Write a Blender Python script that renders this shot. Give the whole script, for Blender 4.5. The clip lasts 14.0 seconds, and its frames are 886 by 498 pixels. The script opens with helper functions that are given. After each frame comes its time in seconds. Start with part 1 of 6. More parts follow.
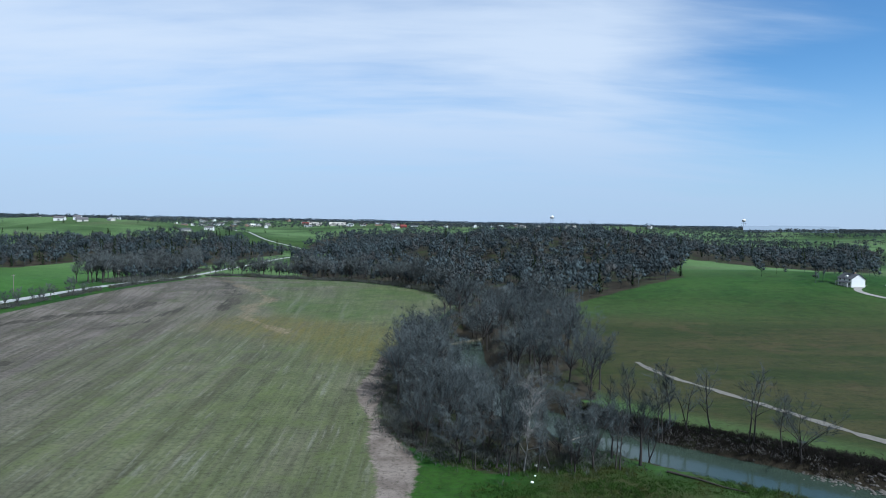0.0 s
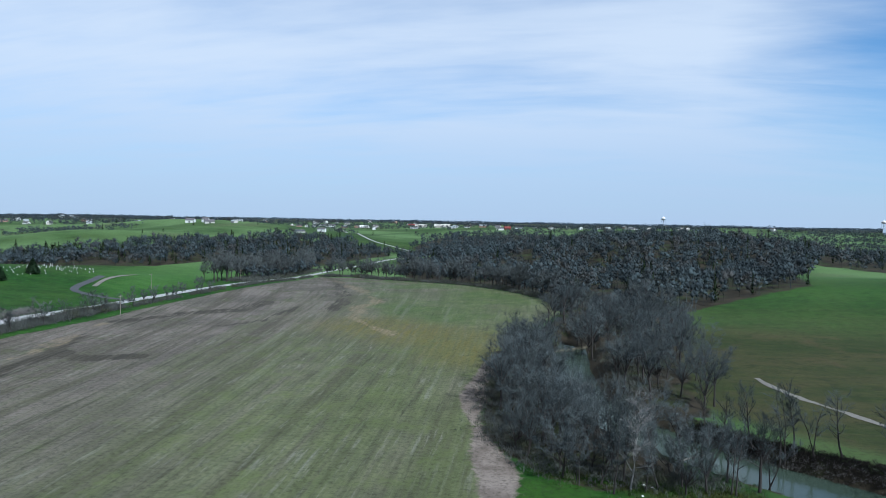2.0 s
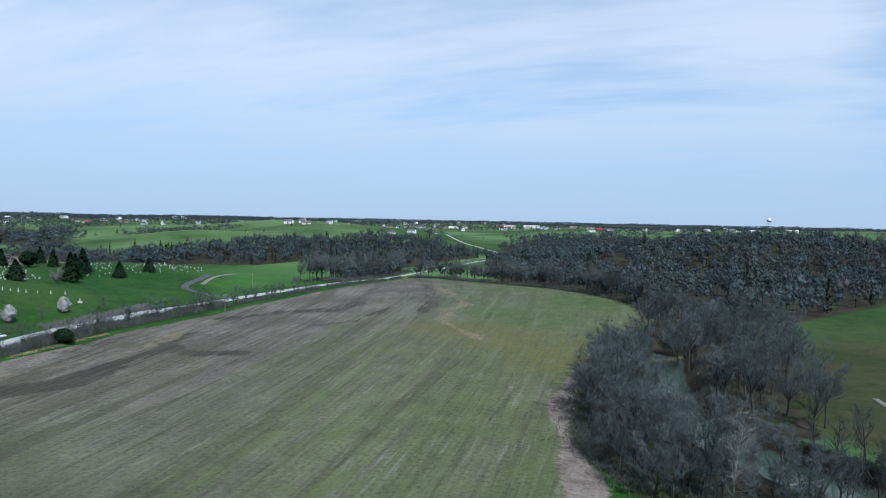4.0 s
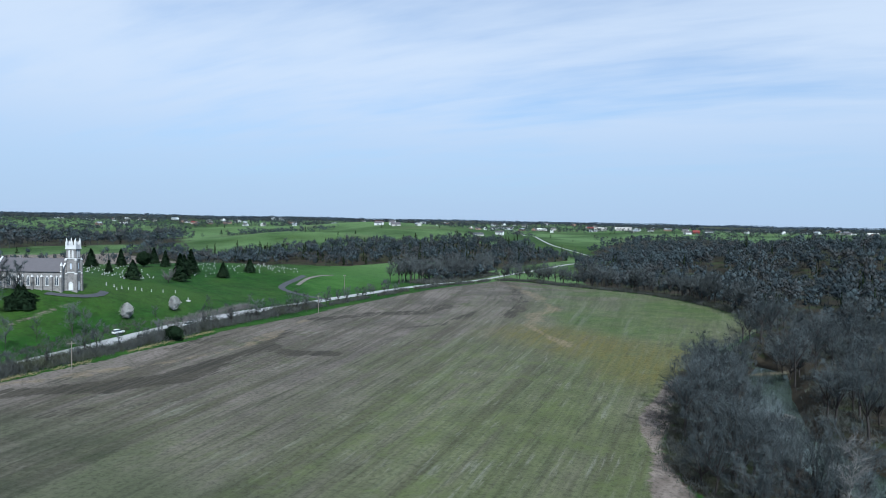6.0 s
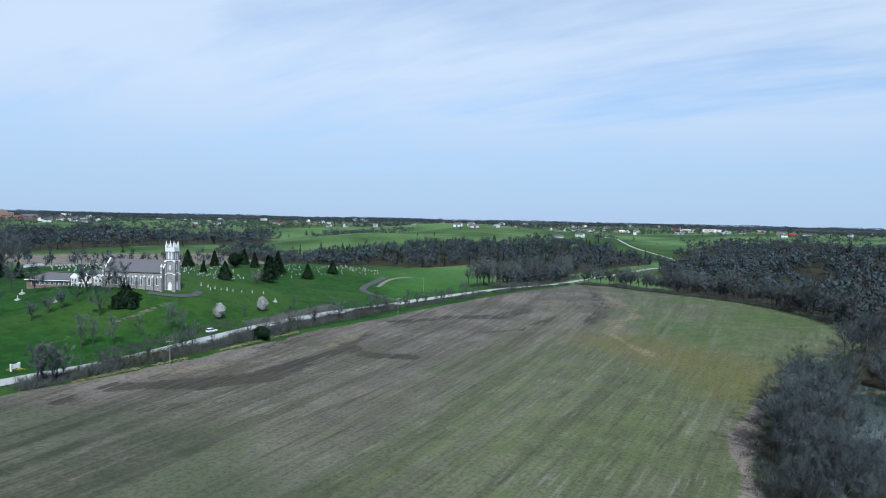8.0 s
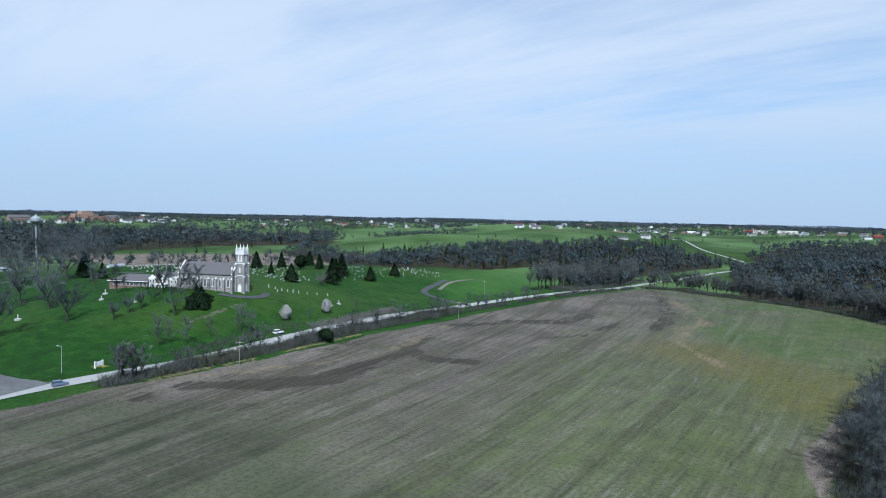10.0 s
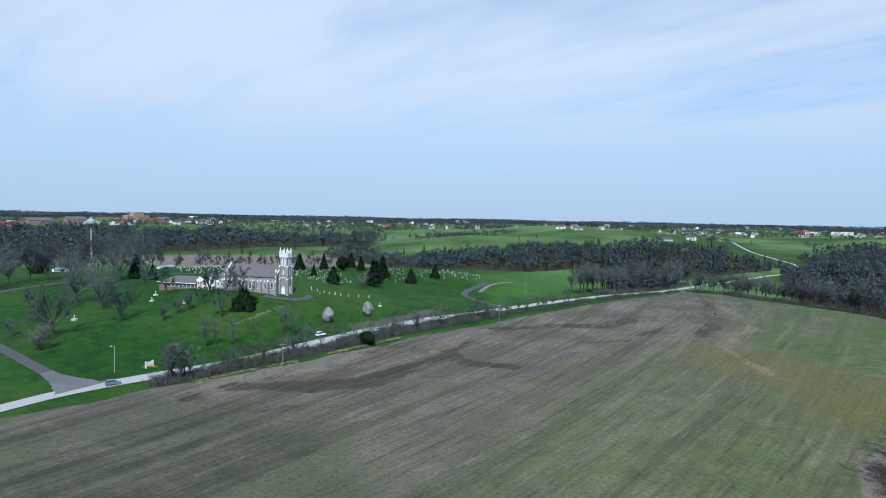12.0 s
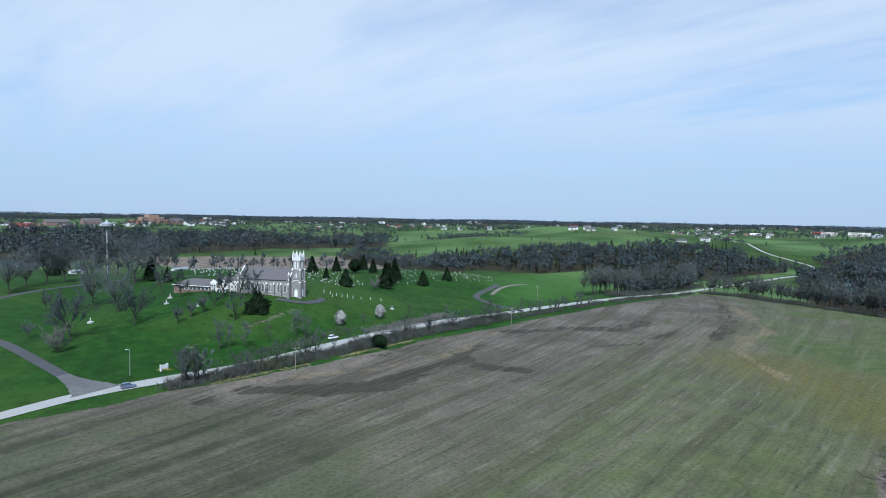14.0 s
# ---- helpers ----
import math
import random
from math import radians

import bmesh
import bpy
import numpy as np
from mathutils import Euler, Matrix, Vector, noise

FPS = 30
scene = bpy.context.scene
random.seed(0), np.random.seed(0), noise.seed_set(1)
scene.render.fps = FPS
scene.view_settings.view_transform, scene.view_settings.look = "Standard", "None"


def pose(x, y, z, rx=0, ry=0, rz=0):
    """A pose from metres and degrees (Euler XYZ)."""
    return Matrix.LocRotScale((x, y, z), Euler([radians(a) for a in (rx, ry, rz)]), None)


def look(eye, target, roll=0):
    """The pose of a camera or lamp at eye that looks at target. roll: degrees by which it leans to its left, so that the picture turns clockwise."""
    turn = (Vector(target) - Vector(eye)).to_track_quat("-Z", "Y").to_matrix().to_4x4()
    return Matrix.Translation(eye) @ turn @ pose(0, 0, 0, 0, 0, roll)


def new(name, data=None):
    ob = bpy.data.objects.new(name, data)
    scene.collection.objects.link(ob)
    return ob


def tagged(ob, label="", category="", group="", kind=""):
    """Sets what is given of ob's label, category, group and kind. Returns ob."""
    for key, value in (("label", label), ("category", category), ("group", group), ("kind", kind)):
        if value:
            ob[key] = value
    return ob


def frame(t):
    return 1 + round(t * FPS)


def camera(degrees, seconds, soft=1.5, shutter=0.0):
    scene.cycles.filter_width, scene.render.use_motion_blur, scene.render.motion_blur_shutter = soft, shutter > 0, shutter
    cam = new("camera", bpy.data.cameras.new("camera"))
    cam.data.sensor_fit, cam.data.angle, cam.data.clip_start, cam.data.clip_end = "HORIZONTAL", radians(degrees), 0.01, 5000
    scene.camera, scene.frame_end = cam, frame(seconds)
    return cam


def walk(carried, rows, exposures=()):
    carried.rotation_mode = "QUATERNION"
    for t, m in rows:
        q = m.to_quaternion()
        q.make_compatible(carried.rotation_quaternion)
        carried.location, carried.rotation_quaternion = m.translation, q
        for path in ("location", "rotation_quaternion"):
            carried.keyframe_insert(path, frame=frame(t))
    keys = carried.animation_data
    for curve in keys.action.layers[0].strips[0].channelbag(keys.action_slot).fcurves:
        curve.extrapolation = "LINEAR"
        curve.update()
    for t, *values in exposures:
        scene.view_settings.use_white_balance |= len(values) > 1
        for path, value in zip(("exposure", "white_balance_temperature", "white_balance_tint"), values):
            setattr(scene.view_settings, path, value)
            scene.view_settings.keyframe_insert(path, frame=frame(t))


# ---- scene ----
# the drone hangs over one spot, climbs slowly and turns to its left
cam = camera(70.51, 14.0, soft=0.85)
PATH = [
    (0, pose(0, 0, 49.99, 87.350, -1.032, -0.000)),
    (0.5, pose(0, 0, 50.40, 87.348, -1.066, 2.513)),
    (1, pose(0, 0, 50.86, 87.308, -1.051, 4.969)),
    (1.5, pose(0, 0, 51.31, 87.287, -1.040, 7.236)),
    (2, pose(0, 0, 51.70, 87.291, -1.029, 9.486)),
    (2.5, pose(0, 0, 52.03, 87.280, -1.055, 11.589)),
    (3, pose(0, 0, 52.38, 87.258, -1.096, 13.604)),
    (5.5, pose(0, 0, 54.64, 87.149, -1.122, 23.603)),
    (6, pose(0, 0, 54.99, 87.140, -1.135, 25.604)),
    (6.5, pose(0, 0, 55.47, 87.111, -1.117, 27.557)),
    (7, pose(0, 0, 55.81, 87.110, -1.113, 29.422)),
    (7.5, pose(0, 0, 56.30, 87.081, -1.136, 31.213)),
    (8, pose(0, 0, 56.97, 87.053, -1.226, 32.786)),
    (8.5, pose(0, 0, 57.55, 87.025, -1.238, 34.282)),
    (11, pose(0, 0, 59.60, 86.945, -1.132, 40.654)),
    (11.5, pose(0, 0, 59.87, 86.954, -1.105, 41.555)),
    (12, pose(0, 0, 60.26, 86.945, -1.105, 42.069)),
    (12.5, pose(0, 0, 60.58, 86.952, -1.065, 42.436)),
    (13, pose(0, 0, 60.93, 86.942, -1.039, 42.732)),
    (13.5, pose(0, 0, 61.15, 86.953, -1.009, 42.933)),
    (14, pose(0, 0, 61.45, 86.982, -1.002, 43.167)),
]
walk(cam, PATH, [(0, 0.48, 5600, 3), (14, 0.48, 5600, 3)])

# ---- light: high thin cloud, sun behind the camera and to its right ----
SUN_AZ, SUN_EL = 133.0, 46.0
world = bpy.data.worlds.new("sky")
scene.world = world
world.use_nodes = True
wn, wl = world.node_tree.nodes, world.node_tree.links
wn.clear()


def wnode(kind, **values):
    n = wn.new(kind)
    for key, value in values.items():
        n.inputs[key].default_value = value
    return n


sky = wn.new("ShaderNodeTexSky")
sky.sky_type, sky.sun_disc = "NISHITA", False
sky.sun_elevation, sky.sun_rotation = radians(SUN_EL), radians(SUN_AZ)
sky.air_density, sky.dust_density, sky.ozone_density = 1.0, 0.0, 4.0
coord = wn.new("ShaderNodeTexCoord")
split = wn.new("ShaderNodeSeparateXYZ")
wl.new(coord.outputs["Generated"], split.inputs[0])
# cloud sheet seen in perspective: the direction divided by its height
lift = wn.new("ShaderNodeMath")
lift.operation = "MAXIMUM"
lift.inputs[1].default_value = 0.0
wl.new(split.outputs["Z"], lift.inputs[0])
add = wn.new("ShaderNodeMath")
add.operation = "ADD"
add.inputs[1].default_value = 0.16
wl.new(lift.outputs[0], add.inputs[0])
sheet = wn.new("ShaderNodeVectorMath")
sheet.operation = "DIVIDE"
both = wn.new("ShaderNodeCombineXYZ")
for k in range(3):
    wl.new(add.outputs[0], both.inputs[k])
wl.new(coord.outputs["Generated"], sheet.inputs[0])
wl.new(both.outputs[0], sheet.inputs[1])


def cloud_layer(turn, scale, stretch, detail, offset):
    m = wn.new("ShaderNodeMapping")
    m.inputs["Rotation"].default_value = (0, 0, radians(turn))
    m.inputs["Scale"].default_value = (scale, scale * stretch, 0)
    m.inputs["Location"].default_value = offset
    n = wnode("ShaderNodeTexNoise", Scale=1.0, Detail=detail, Roughness=0.55, Distortion=0.35)
    wl.new(sheet.outputs[0], m.inputs[0])
    wl.new(m.outputs[0], n.inputs["Vector"])
    return n.outputs["Fac"]


def wmath(op, a, b):
    n = wn.new("ShaderNodeMath")
    n.operation = op
    for k, v in enumerate((a, b)):
        if isinstance(v, (int, float)):
            n.inputs[k].default_value = v
        else:
            wl.new(v, n.inputs[k])
    return n.outputs[0]


broad = cloud_layer(25, 0.30, 1.5, 3, (1.7, 0.6, 0))
streak = cloud_layer(-58, 0.55, 3.2, 6, (0.3, 2.1, 0))
# the sheet thins out towards the east
east = wn.new("ShaderNodeMapRange")
east.inputs["From Min"].default_value, east.inputs["From Max"].default_value = 0.22, 0.60
east.inputs["To Min"].default_value, east.inputs["To Max"].default_value = 0.29, -0.66
wl.new(split.outputs["X"], east.inputs["Value"])
wisp = cloud_layer(-40, 1.5, 4.0, 8, (2.2, 0.4, 0))
thick = wmath("ADD", wmath("ADD", wmath("MULTIPLY", broad, 0.95), wmath("MULTIPLY", streak, 0.85)), east.outputs[0])
thick = wmath("ADD", thick, wmath("MULTIPLY", wmath("SUBTRACT", wisp, 0.5), 0.42))
cover = wn.new("ShaderNodeMapRange")
cover.interpolation_type = "SMOOTHSTEP"
cover.inputs["From Min"].default_value, cover.inputs["From Max"].default_value = 0.50, 1.30
cover.inputs["To Min"].default_value, cover.inputs["To Max"].default_value = 0.0, 0.92
wl.new(thick, cover.inputs["Value"])
# near the skyline the sheet is lost in the blue haze
low = wn.new("ShaderNodeMapRange")
low.inputs["From Min"].default_value, low.inputs["From Max"].default_value = 0.0, 0.16
low.inputs["To Min"].default_value, low.inputs["To Max"].default_value = 0.55, 1.0
wl.new(split.outputs["Z"], low.inputs["Value"])
mixer = wn.new("ShaderNodeMix")
mixer.data_type = "RGBA"
wl.new(wmath("MULTIPLY", cover.outputs[0], low.outputs[0]), mixer.inputs["Factor"])
deep = wn.new("ShaderNodeMix")
deep.data_type, deep.blend_type = "RGBA", "MULTIPLY"
deep.inputs["Factor"].default_value = 1.0
deep.inputs["B"].default_value = (0.94, 1.14, 1.26, 1)
wl.new(sky.outputs[0], deep.inputs["A"])
wl.new(deep.outputs["Result"], mixer.inputs["A"])
mixer.inputs["B"].default_value = (7.35, 7.65, 8.5, 1)
back = wnode("ShaderNodeBackground", Strength=0.073)
# pale blue haze towards the skyline
haze = wn.new("ShaderNodeMix")
haze.data_type = "RGBA"
depth = wn.new("ShaderNodeMapRange")
depth.interpolation_type = "SMOOTHSTEP"
depth.inputs["From Min"].default_value, depth.inputs["From Max"].default_value = -0.02, 0.24
depth.inputs["To Min"].default_value, depth.inputs["To Max"].default_value = 0.92, 0.0
wl.new(split.outputs["Z"], depth.inputs["Value"])
wl.new(depth.outputs[0], haze.inputs["Factor"])
wl.new(mixer.outputs["Result"], haze.inputs["A"])
haze.inputs["B"].default_value = (4.6, 5.5, 7.15, 1)
wl.new(haze.outputs["Result"], back.inputs["Color"])
wout = wn.new("ShaderNodeOutputWorld")
wl.new(back.outputs[0], wout.inputs[0])

sun = new("sun", bpy.data.lights.new("sun", "SUN"))
sun.data.energy, sun.data.angle, sun.data.color = 5.0, radians(0.55), (1.0, 0.97, 0.93)
_a, _e = radians(SUN_AZ), radians(SUN_EL)
sun.matrix_world = look((0, 0, 0), (-math.sin(_a) * math.cos(_e), -math.cos(_a) * math.cos(_e), -math.sin(_e)))
sun.location = (60, -80, 140)


# ---- materials ----
class Nodes:
    """A material under construction, with short calls for its nodes."""

    def __init__(self, name, rough=0.9, metal=0.0, spec=0.3):
        self.mat = bpy.data.materials.new(name)
        self.mat.use_nodes = True
        self.tree = self.mat.node_tree
        self.bsdf = self.tree.nodes["Principled BSDF"]
        self.bsdf.inputs["Roughness"].default_value = rough
        self.bsdf.inputs["Metallic"].default_value = metal
        self.bsdf.inputs["Specular IOR Level"].default_value = spec
        self.where = self.add("ShaderNodeTexCoord").outputs["Object"]

    def add(self, kind):
        return self.tree.nodes.new(kind)

    def link(self, a, b):
        self.tree.links.new(a, b)

    def put(self, value, socket):
        if hasattr(value, "is_linked"):
            self.link(value, socket)
        elif isinstance(value, tuple) and len(value) == 3:
            socket.default_value = (*value, 1)
        else:
            socket.default_value = value

    def noise(self, scale, detail=4, rough=0.55, vector=None, distort=0.0):
        n = self.add("ShaderNodeTexNoise")
        n.inputs["Scale"].default_value, n.inputs["Detail"].default_value = scale, detail
        n.inputs["Roughness"].default_value, n.inputs["Distortion"].default_value = rough, distort
        self.link(vector or self.where, n.inputs["Vector"])
        return n.outputs["Fac"]

    def mapped(self, scale, turn=0.0, vector=None):
        m = self.add("ShaderNodeMapping")
        m.inputs["Scale"].default_value, m.inputs["Rotation"].default_value = scale, (0, 0, radians(turn))
        self.link(vector or self.where, m.inputs["Vector"])
        return m.outputs[0]

    def span(self, value, a, b, lo=0.0, hi=1.0):
        n = self.add("ShaderNodeMapRange")
        n.interpolation_type = "SMOOTHSTEP"
        n.inputs["From Min"].default_value, n.inputs["From Max"].default_value = a, b
        n.inputs["To Min"].default_value, n.inputs["To Max"].default_value = lo, hi
        self.link(value, n.inputs["Value"])
        return n.outputs[0]

    def mix(self, fac, a, b, blend="MIX"):
        n = self.add("ShaderNodeMix")
        n.data_type, n.blend_type = "RGBA", blend
        self.put(fac, n.inputs["Factor"])
        self.put(a, n.inputs["A"])
        self.put(b, n.inputs["B"])
        return n.outputs["Result"]

    def math(self, op, a, b=0.0):
        n = self.add("ShaderNodeMath")
        n.operation = op
        self.put(a, n.inputs[0])
        self.put(b, n.inputs[1])
        return n.outputs[0]

    def attr(self, name):
        n = self.add("ShaderNodeAttribute")
        n.attribute_name = name
        s = self.add("ShaderNodeSeparateColor")
        self.link(n.outputs["Color"], s.inputs[0])
        return s.outputs

    def bump(self, value, strength, distance):
        n = self.add("ShaderNodeBump")
        n.inputs["Strength"].default_value, n.inputs["Distance"].default_value = strength, distance
        self.link(value, n.inputs["Height"])
        self.link(n.outputs[0], self.bsdf.inputs["Normal"])

    def colour(self, value):
        self.put(value, self.bsdf.inputs["Base Color"])
        return self.mat

    def random(self):
        return self.add("ShaderNodeObjectInfo").outputs["Random"]

    def island(self):
        return self.add("ShaderNodeNewGeometry").outputs["Random Per Island"]


def plain(name, rgb, rough=0.8, vary=0.25, scale=1.5, metal=0.0, spec=0.12, bump=0.0):
    """A surface of one colour with grain and stains."""
    n = Nodes(name, rough, metal, spec)
    dark, light = tuple(c * (1 - vary) for c in rgb), tuple(min(1, c * (1 + vary * 0.6)) for c in rgb)
    c = n.mix(n.noise(scale, 5), dark, light)
    c = n.mix(n.span(n.noise(scale * 0.17, 3), 0.5, 0.75, 0, 0.5), c, dark)
    if bump:
        n.bump(n.noise(scale * 4, 4), bump, 0.05)
    return n.colour(c)


def ground_material():
    n = Nodes("countryside", 0.95, 0, 0.12)
    za, zb = n.attr("zone"), n.attr("sward")
    lush, dull = zb[0], zb[1]
    lines, tints = n.attr("row"), n.attr("zone_warm")
    row, bright, track = lines[0], lines[1], lines[2]
    fine, mid, big = n.noise(0.8, 6, 0.72), n.noise(0.11, 6, 0.62), n.noise(0.016, 5)
    far = n.noise(0.0042, 4, 0.5)
    speck = n.math("MULTIPLY", n.math("SUBTRACT", n.noise(0.45, 6, 0.7), 0.5), 1.3)

    def edge(mask):
        """Ragged borders: the mask is broken up by fine noise."""
        return n.span(n.math("ADD", mask, speck), 0.34, 0.66)

    field, soil, litter = edge(za[0]), edge(za[1]), edge(za[2])
    # pasture
    grass = n.mix(n.span(mid, 0.35, 0.7), (0.026, 0.046, 0.010), (0.052, 0.080, 0.018))
    grass = n.mix(n.span(big, 0.42, 0.68, 0, 0.65), grass, (0.075, 0.088, 0.024))
    grass = n.mix(n.span(far, 0.40, 0.58, 0, 0.9), grass, (0.152, 0.178, 0.074))
    grass = n.mix(n.span(n.noise(0.0071, 3), 0.55, 0.68, 0, 0.6), grass, (0.120, 0.100, 0.055))
    vivid = n.mix(n.span(mid, 0.3, 0.75), (0.022, 0.056, 0.008), (0.044, 0.092, 0.013))
    vivid = n.mix(n.span(big, 0.42, 0.66, 0, 0.9), vivid, (0.100, 0.105, 0.028))
    vivid = n.mix(n.span(n.noise(0.045, 5, 0.65), 0.52, 0.72, 0, 0.6), vivid, (0.018, 0.040, 0.008))
    grass = n.mix(1.0, grass, (0.53, 0.76, 0.66), "MULTIPLY")
    vivid = n.mix(1.0, vivid, (0.27, 0.57, 0.29), "MULTIPLY")
    patch = n.noise(0.22, 6, 0.7)
    vivid = n.mix(n.span(patch, 0.50, 0.72, 0, 0.8), vivid, (0.024, 0.062, 0.011))
    vivid = n.mix(n.span(patch, 0.50, 0.30, 0, 0.65), vivid, (0.006, 0.020, 0.002))
    vivid = n.mix(bright, vivid, n.mix(n.span(mid, 0.3, 0.7), (0.022, 0.070, 0.009), (0.040, 0.098, 0.017)))
    grass = n.mix(lush, grass, vivid)
    bands = n.noise(1.0, 5, 0.65, n.mapped((0.011, 0.045, 0.05), -18))
    old = n.mix(n.span(bands, 0.36, 0.64), (0.036, 0.048, 0.014), (0.070, 0.060, 0.026))
    old = n.mix(n.span(mid, 0.48, 0.75, 0, 0.55), old, (0.030, 0.044, 0.012))
    old = n.mix(n.span(n.noise(0.05, 6, 0.7), 0.52, 0.66, 0, 0.7), old, (0.088, 0.062, 0.034))
    combed = n.noise(1.0, 6, 0.72, n.mapped((0.05, 0.30, 0.2), -18))
    old = n.mix(n.span(combed, 0.50, 0.70, 0, 0.6), old, (0.080, 0.074, 0.026))
    old = n.mix(n.span(combed, 0.48, 0.32, 0, 0.6), old, (0.022, 0.030, 0.009))
    old = n.mix(n.span(patch, 0.52, 0.34, 0, 0.6), old, (0.024, 0.030, 0.010))
    old = n.mix(1.0, old, (0.58, 0.64, 0.58), "MULTIPLY")
    grass = n.mix(dull, grass, old)
    # drilled crop just showing in worked soil: green and brown run along the rows
    strip, thin = n.add("ShaderNodeCombineXYZ"), n.add("ShaderNodeCombineXYZ")
    pos = n.add("ShaderNodeSeparateXYZ")
    n.link(n.where, pos.inputs[0])
    n.link(n.math("MULTIPLY", row, 40.0), strip.inputs[0])
    n.link(n.math("MULTIPLY", pos.outputs["Y"], 0.03), strip.inputs[1])
    n.link(n.math("MULTIPLY", row, 40.0), thin.inputs[0])
    n.link(n.math("MULTIPLY", pos.outputs["Y"], 0.04), thin.inputs[1])
    lanes = n.noise(0.22, 5, 0.62, strip.outputs[0])
    drills = n.noise(0.70, 4, 0.55, thin.outputs[0])
    broad = n.noise(0.055, 3, 0.5, strip.outputs[0])
    west = n.span(pos.outputs["X"], -185, -40)
    green = n.math("ADD", n.math("ADD", n.math("MULTIPLY", lanes, 0.55), n.math("MULTIPLY", broad, 0.35)), n.math("ADD", n.math("MULTIPLY", big, 0.40), n.math("MULTIPLY", west, 0.36)))
    streaks = n.noise(0.10, 5, 0.6, strip.outputs[0], 0.4)
    clod = n.noise(1.3, 7, 0.78)
    mauve = n.noise(0.021, 5, 0.6)
    earth = n.mix(n.span(mauve, 0.38, 0.62), (0.128, 0.098, 0.090), (0.215, 0.162, 0.150))
    earth = n.mix(n.span(streaks, 0.47, 0.64, 0, 0.80), earth, (0.082, 0.062, 0.050))
    earth = n.mix(n.span(drills, 0.44, 0.66, 0, 0.50), earth, (0.085, 0.068, 0.056))
    earth = n.mix(n.span(n.noise(0.035, 6, 0.7), 0.56, 0.68, 0, 0.6), earth, (0.090, 0.092, 0.040))
    shoot = n.mix(n.span(mid, 0.3, 0.7), (0.096, 0.108, 0.044), (0.150, 0.156, 0.070))
    shoot = n.mix(n.span(streaks, 0.48, 0.68, 0, 0.30), shoot, (0.072, 0.078, 0.032))
    shoot = n.mix(n.span(drills, 0.42, 0.66, 0, 0.45), shoot, (0.078, 0.074, 0.040))
    shoot = n.mix(n.span(lanes, 0.54, 0.70, 0, 0.65), shoot, (0.190, 0.178, 0.125))
    crop = n.mix(n.span(green, 0.62, 1.18, 0.03, 0.97), earth, shoot)
    # broken straw-pale and dark lines along the rows, and tufts of fresh growth
    comb_at, tine_at = n.add("ShaderNodeCombineXYZ"), n.add("ShaderNodeCombineXYZ")
    n.link(n.math("MULTIPLY", row, 40.0), comb_at.inputs[0])
    n.link(n.math("MULTIPLY", pos.outputs["Y"], 0.085), comb_at.inputs[1])
    n.link(n.math("MULTIPLY", row, 40.0), tine_at.inputs[0])
    n.link(n.math("ADD", n.math("MULTIPLY", pos.outputs["Y"], 0.05), 31.0), tine_at.inputs[1])
    comb, tine = n.noise(0.62, 5, 0.68, comb_at.outputs[0]), n.noise(0.36, 5, 0.66, tine_at.outputs[0])
    worn = n.noise(0.028, 5, 0.6)
    crop = n.mix(n.math("MULTIPLY", n.span(comb, 0.53, 0.66), n.span(worn, 0.38, 0.62, 0.12, 0.50)), crop, (0.260, 0.232, 0.195))
    crop = n.mix(n.math("MULTIPLY", n.span(tine, 0.53, 0.66), n.span(worn, 0.62, 0.38, 0.25, 0.75)), crop, (0.056, 0.052, 0.034))
    tuft = n.math("MULTIPLY", n.span(n.noise(0.075, 7, 0.72), 0.50, 0.66), n.span(pos.outputs["X"], -150, -60, 0.10, 0.52))
    crop = n.mix(tuft, crop, n.mix(n.span(fine, 0.35, 0.65), (0.105, 0.126, 0.040), (0.165, 0.172, 0.070)))
    # the rise beyond the wash: greener, with pale combed streaks
    fresh = n.mix(n.span(mid, 0.35, 0.7), (0.060, 0.096, 0.024), (0.104, 0.132, 0.042))
    fresh = n.mix(n.span(lanes, 0.50, 0.66, 0, 0.75), fresh, (0.150, 0.156, 0.100))
    crop = n.mix(n.math("MULTIPLY", n.span(n.math("ADD", tints[1], n.math("MULTIPLY", speck, 0.7)), 0.15, 0.95), n.span(big, 0.34, 0.64, 0.10, 0.72)), crop, fresh)
    # olive, darker ground in the near corner
    dusky = n.mix(n.span(streaks, 0.42, 0.60), (0.098, 0.098, 0.058), (0.046, 0.048, 0.030))
    crop = n.mix(n.math("MULTIPLY", tints[2], n.span(n.noise(0.04, 5, 0.65), 0.30, 0.60, 0.2, 0.9)), crop, dusky)
    ragged = n.math("ADD", n.math("MULTIPLY", n.math("SUBTRACT", comb, 0.5), 2.6), n.math("MULTIPLY", n.math("SUBTRACT", n.noise(0.07, 7, 0.75), 0.5), 2.0))
    wet = n.span(n.math("ADD", zb[2], n.math("MULTIPLY", ragged, n.span(zb[2], 0.02, 0.4))), 0.40, 0.74, 0, 0.86)
    crop = n.mix(wet, crop, n.mix(n.span(drills, 0.40, 0.62), (0.074, 0.058, 0.046), (0.038, 0.031, 0.026)))
    warm = n.math("MULTIPLY", tints[0], n.span(n.noise(0.07, 5, 0.65), 0.22, 0.52))
    warm = n.math("MULTIPLY", warm, n.span(drills, 0.3, 0.62, 0.95, 0.45))
    crop = n.mix(warm, crop, (0.146, 0.116, 0.036))
    # pale washed line
    wash = n.span(n.math("ADD", track, n.math("MULTIPLY", n.math("SUBTRACT", n.noise(0.16, 6, 0.75), 0.5), 2.4)), 0.48, 1.05, 0, 0.85)
